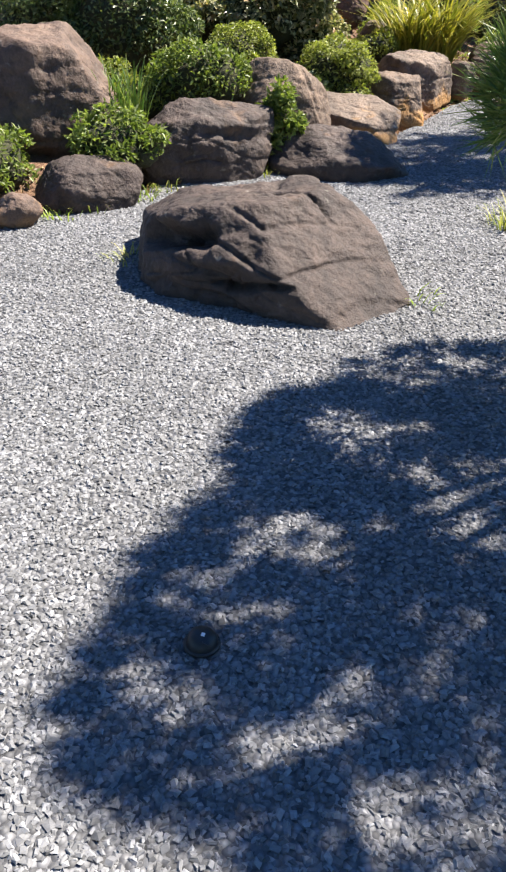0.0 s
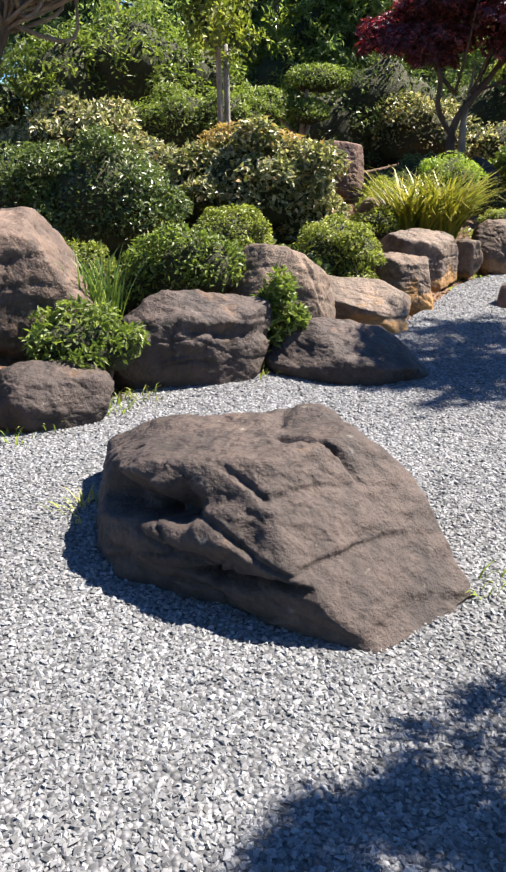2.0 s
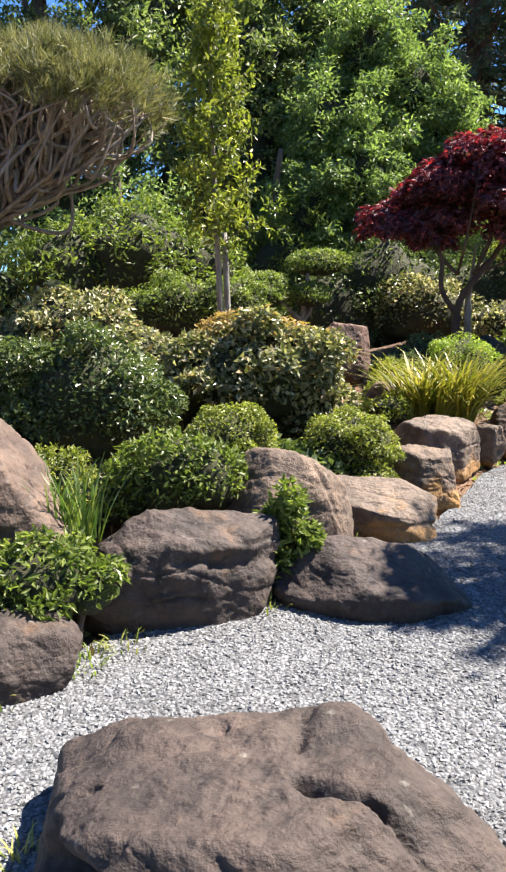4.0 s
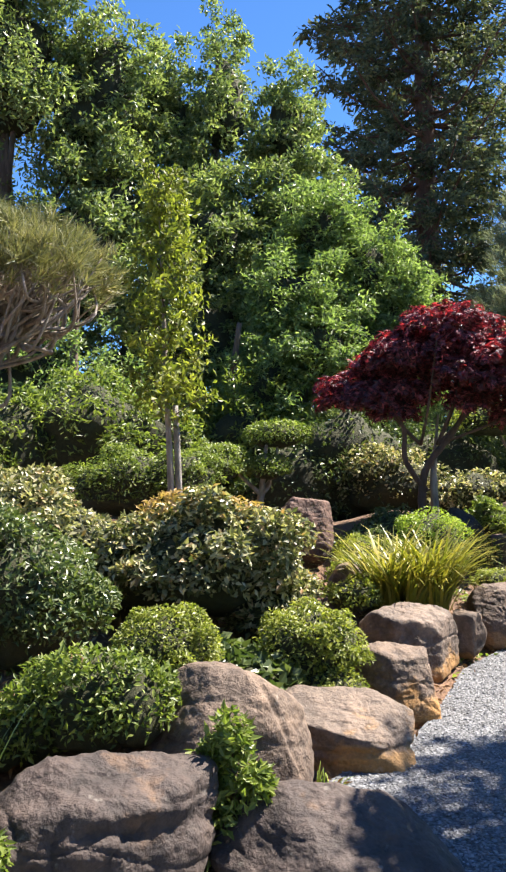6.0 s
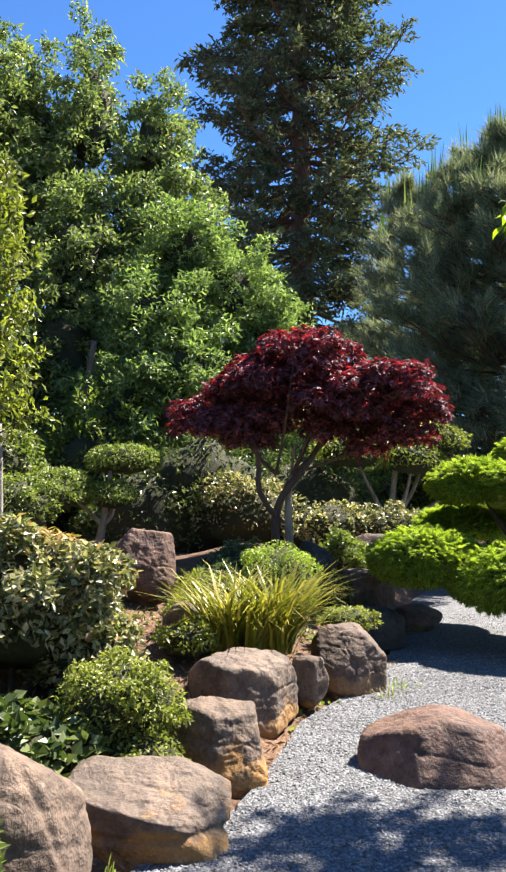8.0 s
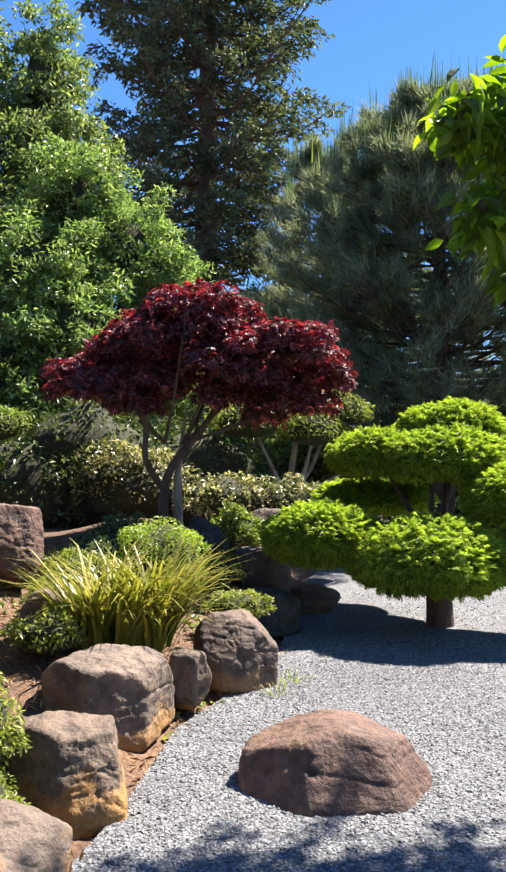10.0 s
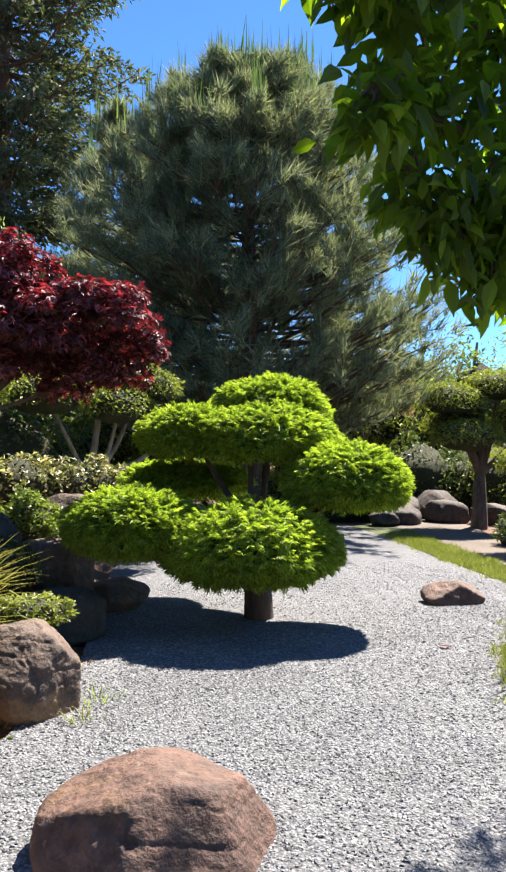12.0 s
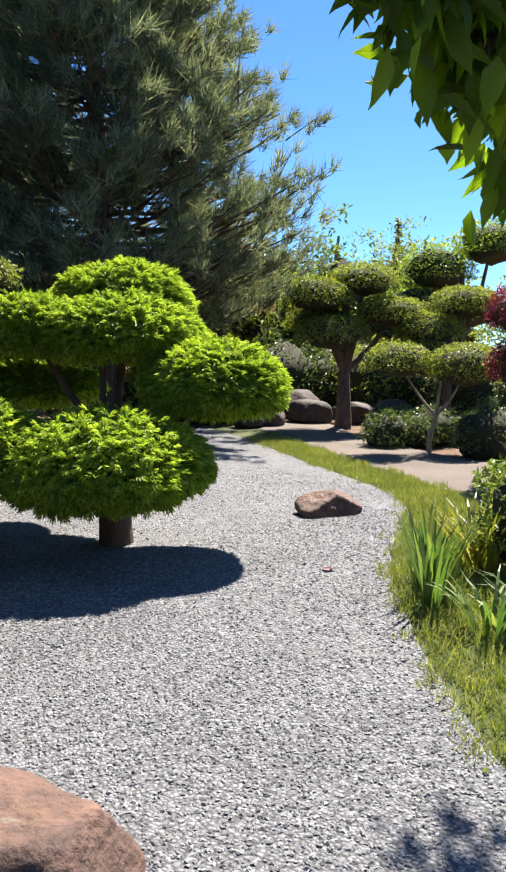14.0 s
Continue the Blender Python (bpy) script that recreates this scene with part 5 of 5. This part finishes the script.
def far_fir():
    rng = np.random.default_rng(180)
    x, y, h = 39.5, 32.0, 8.8
    root = thing("fir_tree", (x, y, -0.05), "lone pointed conifer on the skyline", "tree")
    limb("trunk", [(x, y, -0.2), (x, y, h)], [0.2, 0.03], M_REDBARK, root)
    u = rng.random(800)
    a = rng.uniform(0, 2 * np.pi, 800)
    r = 1.3 * (1 - u) * (0.65 + 0.35 * np.sin(u * 45)) * rng.random(800) ** 0.5
    p = np.stack([x + np.cos(a) * r, y + np.sin(a) * r, 2.0 + u * (h - 2.0)], -1)
    v, f = leaf_verts(rng, p, np.stack([np.cos(a), np.sin(a), np.full(800, -0.3)], -1), 0.28, 0.08)
    child("crown", raw_mesh("crown", v, f, M_REDWOOD), root)


far_fir()


def gnarled_pine():
    rng = np.random.default_rng(64)
    x, y = -2.5, 8.7
    z = gh(x, y)
    root = thing("gnarled_pine", (x, y, z), "old leaning pine with a mat of twisted grey branches", "tree")
    limb("trunk", [(x, y, z - 0.1), (x + 0.1, y, 1.5), (x + 0.3, y, 2.1), (x + 0.75, y, 2.6), (x + 1.3, y, 2.85)], [0.2, 0.17, 0.13, 0.09, 0.05], M_BARK, root)
    limb("trunk", [(x + 0.1, y, 1.5), (x - 0.2, y + 0.1, 2.2), (x - 0.4, y + 0.1, 3.0)], [0.13, 0.1, 0.05], M_BARK, root)
    c = np.array((-1.55, 8.65, 2.9))
    twigs, tips = [], []
    for k in range(210):
        a, r = rng.uniform(0, 2 * np.pi), rng.random() ** 0.6
        e = c + (math.cos(a) * r * 0.98, math.sin(a) * r * 0.75, 0.5 - 0.4 * r * r + rng.uniform(-0.16, 0.12))
        s = np.array((x + rng.uniform(0.25, 1.2), y + rng.uniform(-0.1, 0.1), 0))
        s[2] = 2.0 + (s[0] - x - 0.25) * 0.75
        m1, m2 = s + (e - s) * 0.35 + rng.normal(scale=0.14, size=3) - (0, 0, 0.02), s + (e - s) * 0.7 + rng.normal(scale=0.14, size=3) - (0, 0, 0.06)
        twigs.append(tube([s, m1, m2, e], [0.022, 0.017, 0.012, 0.006], 5, seed=k))
        tips += [e + rng.normal(scale=0.05, size=3) for _ in range(6)]
    child("branchwork", raw_mesh("branches", *joined(twigs), M_PALEBARK, True), root, "twisted pale grey bare branches")
    tips = np.array(tips)
    v, f = needle_tufts(rng, tips, unit((tips - c) * (0.6, 0.6, 1) + (0, 0, 0.5)), 20, 0.15, 0.0085, 0.6)
    child("needles", raw_mesh("needles", v, f, M_PINEDRY), root)


gnarled_pine()


def low_pine():
    """The pine beside the walk: low needled branches that shade the near gravel."""
    rng = np.random.default_rng(65)
    x, y = 2.6, 2.6
    root = thing("low_branched_pine", (x, y, 0), "pine with low long-needled branches reaching over the gravel", "tree")
    limb("trunk", [(x, y, -0.08), (x - 0.1, y, 0.7), (x - 0.3, y - 0.1, 1.5), (x - 0.5, y - 0.3, 2.3)], [0.1, 0.085, 0.06, 0.02], M_BARK, root)
    clumps = [(0.98, 2.42, 0.95, 0.3, 0.25, 0.22), (1.4, 2.7, 1.0, 0.36, 0.28, 0.2), (1.32, 2.44, 1.5, 0.32, 0.3, 0.18), (1.71, 2.14, 1.6, 0.4, 0.32, 0.2), (1.46, 1.96, 2.0, 0.38, 0.32, 0.2), (1.89, 1.76, 2.0, 0.4, 0.32, 0.2), (1.5, 1.69, 2.2, 0.36, 0.28, 0.18), (1.78, 1.53, 2.2, 0.36, 0.26, 0.18), (1.93, 2.59, 1.2, 0.42, 0.36, 0.22), (2.3, 2.18, 1.8, 0.45, 0.4, 0.24), (2.31, 1.68, 2.1, 0.42, 0.3, 0.22), (2.09, 2.83, 1.6, 0.4, 0.34, 0.22), (1.35, 2.09, 1.75, 0.34, 0.22, 0.16)]
    for k, q in enumerate(clumps):
        s, e = np.array((x - 0.2, y - 0.06, max(0.5, q[2] - 0.45))), np.array(q[:3])
        limb("limb", [s, s * 0.5 + e * 0.5 + (0, 0, 0.06), e], [0.03, 0.02, 0.008], M_BARK, root, sides=6, seed=k)
        p, w = blob_points(rng, [q], 310, -0.6, 0.85)
        v, f = needle_tufts(rng, p, w + (0, 0, 0.5), 24, 0.13, 0.0078, 0.45)
        child("needle_clump", raw_mesh("needle_clump", v, f, M_IRIS), root)


low_pine()


def shade_tree(name, at, limbs, clumps, n, length, width, seed, label):
    """A broadleaf tree whose branches reach over the gravel; its leaves hang."""
    rng = np.random.default_rng(seed)
    x, y = at
    root = thing(name, (x, y, 0), label, "tree")
    limb("trunk", [(x, y, -0.1), (x - 0.05, y + 0.05, 1.0), (x - 0.15, y + 0.05, 2.0), (x - 0.1, y, 3.4)], [0.14, 0.12, 0.1, 0.05], M_BARK, root)
    for k, e in enumerate(limbs):
        s = np.array((x - 0.13, y + 0.05, 1.9 + 0.12 * k))
        e = np.array(e)
        limb("limb", [s, s * 0.6 + e * 0.4 + (0, 0, 0.25), s * 0.25 + e * 0.75 + (0, 0, 0.15), e], [0.05, 0.035, 0.02, 0.006], M_BARK, root, sides=7, seed=k)
    twigs, pts, ways = [], [], []
    for c in clumps:
        per = int(n * c[3] * (0.88 if c[3] < 0.3 else 1.0) / sum(q[3] for q in clumps) / 18) + 1
        for d in sphere_dirs(rng, 18):
            s = np.array(c[:3]) + d * np.array(c[3:]) * 0.15
            e = np.array(c[:3]) + d * np.array(c[3:]) * rng.uniform(0.7, 1.1)
            twigs.append(tube([s, (s + e) / 2 + (0, 0, 0.04), e], [0.007, 0.005, 0.002], 5))
            t = rng.random((per, 1)) ** 0.7
            pts.append(s + (e - s) * t + rng.normal(scale=0.05, size=(per, 3)))
            ways.append(np.tile((e - s) * (1, 1, 0.3) + (0, 0, -0.22), (per, 1)))
    child("twigwork", raw_mesh("twigs", *joined(twigs), M_BARK, True), root)
    v, f = oval_leaves(rng, np.concatenate(pts), np.concatenate(ways), length, width)
    child("crown", raw_mesh("crown", v, f, M_BROAD), root)


def oval_leaves(rng, base, way, length, width):
    """Broad pointed leaves with a folded midrib: eight triangles each."""
    n = len(base)
    way = unit(way + rng.normal(scale=0.22, size=(n, 3)))
    side = unit(np.cross(way, unit(rng.normal(scale=0.5, size=(n, 3)) + (0.2, 0.1, 1))))
    up = np.cross(side, way)
    s = rng.uniform(0.7, 1.2, (n, 1))
    L, W = length * s, width * s
    rows = []
    for u, w in ((0.0, 0.02), (0.28, 0.46), (0.58, 0.42), (0.85, 0.14)):
        mid = base + way * L * u - up * L * 0.12 * u * u
        rows += [mid + side * W * w + up * W * w * 0.35, mid, mid - side * W * w + up * W * w * 0.35]
    rows.append(base + way * L - up * L * 0.16)
    v = np.stack(rows, 1)
    f = []
    for j in range(3):
        o = j * 3
        f += [(o, o + 1, o + 4), (o, o + 4, o + 3), (o + 1, o + 2, o + 5), (o + 1, o + 5, o + 4)]
    f += [(9, 10, 12), (10, 11, 12)]
    return v.reshape(-1, 3), (np.array(f)[None] + np.arange(n)[:, None, None] * 13).reshape(-1, 3)


shade_tree("shade_tree", (5.9, 6.4), [(2.8, 6.2, 2.5), (3.2, 6.3, 2.7), (4.8, 7.9, 5.4), (6.0, 7.9, 5.4), (4.6, 6.8, 5.2), (6.4, 7.2, 5.0)],
           [(2.46, 6.14, 2.78, 0.1, 0.1, 0.09), (2.6, 6.14, 2.45, 0.1, 0.1, 0.09), (2.7, 6.16, 2.75, 0.15, 0.15, 0.13), (2.82, 6.22, 2.3, 0.12, 0.12, 0.1), (2.9, 6.25, 2.58, 0.2, 0.2, 0.18), (2.92, 6.2, 2.16, 0.09, 0.09, 0.08), (3.05, 6.2, 2.28, 0.2, 0.2, 0.17), (3.08, 6.18, 2.08, 0.1, 0.1, 0.08),
            (3.32, 6.25, 2.16, 0.2, 0.2, 0.15), (3.3, 6.2, 2.48, 0.22, 0.22, 0.2), (3.15, 6.2, 2.85, 0.22, 0.22, 0.2), (3.6, 6.3, 2.4, 0.25, 0.25, 0.2), (3.62, 6.3, 2.06, 0.18, 0.18, 0.14), (3.5, 6.3, 2.75, 0.25, 0.25, 0.2), (2.86, 6.2, 3.0, 0.2, 0.2, 0.18),
            (5.2, 7.85, 5.5, 0.55, 0.45, 0.35), (5.55, 8.00, 5.5, 0.55, 0.45, 0.35), (6.25, 7.78, 5.5, 0.55, 0.45, 0.35), (7.0, 7.68, 5.3, 0.55, 0.45, 0.35), (4.75, 7.20, 5.4, 0.55, 0.45, 0.35), (5.45, 7.10, 5.3, 0.55, 0.45, 0.35), (6.15, 7.00, 5.2, 0.55, 0.45, 0.35), (4.65, 6.60, 5.2, 0.55, 0.45, 0.35), (5.35, 6.40, 5.2, 0.55, 0.45, 0.35), (6.75, 7.10, 5.2, 0.55, 0.45, 0.35)],
           10500, 0.1, 0.043, 66, "broadleaf tree with drooping pointed green leaves over gravel")

# filler shrub, added so the soil below the maple reads as deep shade
shrub("dark_shrub", [(2.1, 11.1, 0.72, 0.45, 0.35, 0.28), (1.75, 10.6, 0.62, 0.35, 0.3, 0.24), (2.9, 10.8, 0.5, 0.3, 0.25, 0.2)], 4200, 0.055, 0.026, M_DEEP, "dark low filler shrub added to deepen the shade under the maple", 48, bumpy=1.0, lump=0.15, spread=0.7)

# ---- the grassy bank ----
strap_plant("iris_clump", [(5.75, 7.95, -0.02), (5.95, 8.05, -0.02), (5.6, 7.8, -0.02)], 34, 0.55, 0.026, 0.5, M_IRIS, "clump of upright green iris leaves on the bank", 54)
strap_plant("iris_clump", [(6.35, 7.9, -0.02), (6.5, 8.1, -0.02)], 34, 0.6, 0.026, 0.9, M_STRAP, "clump of yellowing iris leaves on the bank", 55)
strap_plant("iris_clump", [(5.4, 7.3, -0.02), (5.6, 7.2, -0.02)], 30, 0.45, 0.026, 1.2, M_IRIS, "drooping iris leaves on the grassy bank", 56)
shrub("bank_shrub", [(6.7, 7.6, 0.35, 0.5, 0.45, 0.45), (7.2, 7.9, 0.3, 0.5, 0.45, 0.4)], 5200, 0.06, 0.022, M_GREEN, "loose green shrub on the grassy bank", 57, lump=0.25, spread=0.9)


def scatter(name, poly, n, seed, length, width, mat, label, category, upright, bottom=None, box=(0, 0, 1, 1), size=1.0):
    rng = np.random.default_rng(seed)
    x, y = rng.uniform(box[0], box[2], n), rng.uniform(box[1], box[3], n)
    ragged = 0.05 * np.sin(y * 11 + 3 * np.sin(x * 5)) + rng.normal(scale=0.03, size=n)
    keep = in_poly(x + ragged, y - ragged, poly)
    x, y = x[keep], y[keep]
    if bottom is not None:
        k = wobble(np.stack([x, y, x * 0], -1), bottom, 2) > -0.1
        x, y = x[k], y[k]
    p = np.stack([x, y, np.maximum(ground_height(x, y), -0.012) + 0.004], -1)
    w = np.tile((0, 0, upright), (len(p), 1)) + rng.normal(scale=0.55, size=(len(p), 3)) * (1, 1, 0.2)
    v, f = leaf_verts(rng, p, w, length, width, spread=0.2) if upright < 0.8 else needle_tufts(rng, p, w * (0.6, 0.6, 1), 3, length, width, 0.35)
    tagged(new(name, raw_mesh(name, v, f, mat)), label, category, kind="stuff")


BANK = GRASS_EDGE[1:12] + [(5.0, 5.6), (7.0, 7.6), (8.9, 9.65), (9.2, 10.3), (9.85, 11.7), (11.5, 14.86)]
scatter("bank_grass", BANK, 105000, 58, 0.08, 0.007, M_GRASS, "thin olive and straw grass along the gravel edge", "grass", 0.9, box=(3.8, 5.4, 11.5, 14.9))
NEAR_BED = BED_EDGE[1:19] + [(3.0, 12.4), (-3.5, 12.4)]
scatter("leaf_litter", NEAR_BED, 16000, 59, 0.06, 0.016, M_LITTER, "dry brown leaf litter over the bed soil", "leaf litter", 0.12, box=(-3.2, 3.4, 4.2, 11.0))
scatter("ground_cover", NEAR_BED, 15000, 60, 0.055, 0.028, M_GREEN, "low green weeds and ivy over the bed", "ground cover", 0.7, bottom=2.2, box=(-3.2, 4.4, 4.0, 10.0))
for k, (x, y, n) in enumerate([(-0.68, 4.85, 40), (-0.55, 5.02, 30), (-1.12, 4.42, 34), (0.05, 5.42, 26), (0.62, 6.2, 20), (2.75, 8.62, 30), (0.7, 3.18, 18), (-0.62, 3.72, 30), (2.95, 8.9, 24), (-0.95, 4.6, 22)]):
    strap_plant("weed_tuft", [(x, y, -0.01)], n, 0.1, 0.006, 1.3, M_GRASS if k % 2 else M_BRIGHT, "small yellow-green weed tuft at a rock foot", 200 + k, "weed")


# ---- small things on the gravel ----
M_BLACKPLASTIC, _, _p = material("black_plastic")
_p.inputs["Base Color"].default_value, _p.inputs["Roughness"].default_value = (0.012, 0.012, 0.013, 1), 0.45
M_STICKER, _, _p = material("white_sticker")
_p.inputs["Base Color"].default_value, _p.inputs["Roughness"].default_value = (0.75, 0.75, 0.74, 1), 0.5


def ring_of(profile, sides=28):
    """A turned body: rings of the profile's radius and height, closed at both ends."""
    ang = np.linspace(0, 2 * np.pi, sides, endpoint=False)
    v = np.concatenate([np.stack([np.cos(ang) * r, np.sin(ang) * r, np.full(sides, h)], -1) for r, h in profile])
    n = len(profile)
    f = [[k * sides + j, k * sides + (j + 1) % sides, (k + 1) * sides + (j + 1) % sides, (k + 1) * sides + j] for k in range(n - 1) for j in range(sides)]
    return v, np.array(f)


def ground_light(at):
    """A low black dome light sunk in the gravel, with a slotted hood and a white mark."""
    at = np.array(at)
    root = thing("ground_light", at, "small black dome garden light set in the gravel", "garden light")
    v, f = ring_of([(0.001, -0.03), (0.034, -0.03), (0.037, 0.004), (0.0365, 0.012), (0.032, 0.026), (0.024, 0.035), (0.013, 0.04), (0.001, 0.0415)])
    child("housing", raw_mesh("housing", v + at, f, M_BLACKPLASTIC, True), root)
    v, f = ring_of([(0.038, 0.0), (0.042, 0.003), (0.041, 0.008), (0.0365, 0.01)])
    child("rim", raw_mesh("rim", v + at, f, M_BLACKPLASTIC, True), root)

    def plate(name, centre, w, h, thick, mat, label):
        c = np.array(centre)
        up = unit(c * (1, 1, 1.3))
        a = unit(np.cross(up, (0.25, 1, 0)))
        b = np.cross(up, a)
        v = np.array([c + a * x * w / 2 + b * y * h / 2 + up * z * thick for z in (-1, 1) for x, y in ((-1, -1), (1, -1), (1, 1), (-1, 1))])
        f = np.array([(3, 2, 1, 0), (4, 5, 6, 7), (0, 1, 5, 4), (1, 2, 6, 5), (2, 3, 7, 6), (3, 0, 4, 7)])
        child(name, raw_mesh(name, v + at, f, mat), root, label)

    plate("sticker", (0.004, -0.009, 0.0405), 0.008, 0.008, 0.0012, M_STICKER, "small white mark")
    plate("slot_cover", (0.01, -0.024, 0.031), 0.014, 0.006, 0.003, M_BLACKPLASTIC, "raised slotted cover")


ground_light((-0.112, 1.2, 0.004))


def fallen_leaf(x, y):
    v, f = star_leaves(np.random.default_rng(230), np.array([(x, y, 0.022)]), np.array([(0.0, 0.0, 1.0)]), 0.075, 0.022)
    tagged(new("fallen_leaf", raw_mesh("fallen_leaf", v, f, M_RED)), "dark red maple leaf fallen on the gravel", "leaf")


fallen_leaf(5.65, 8.64)
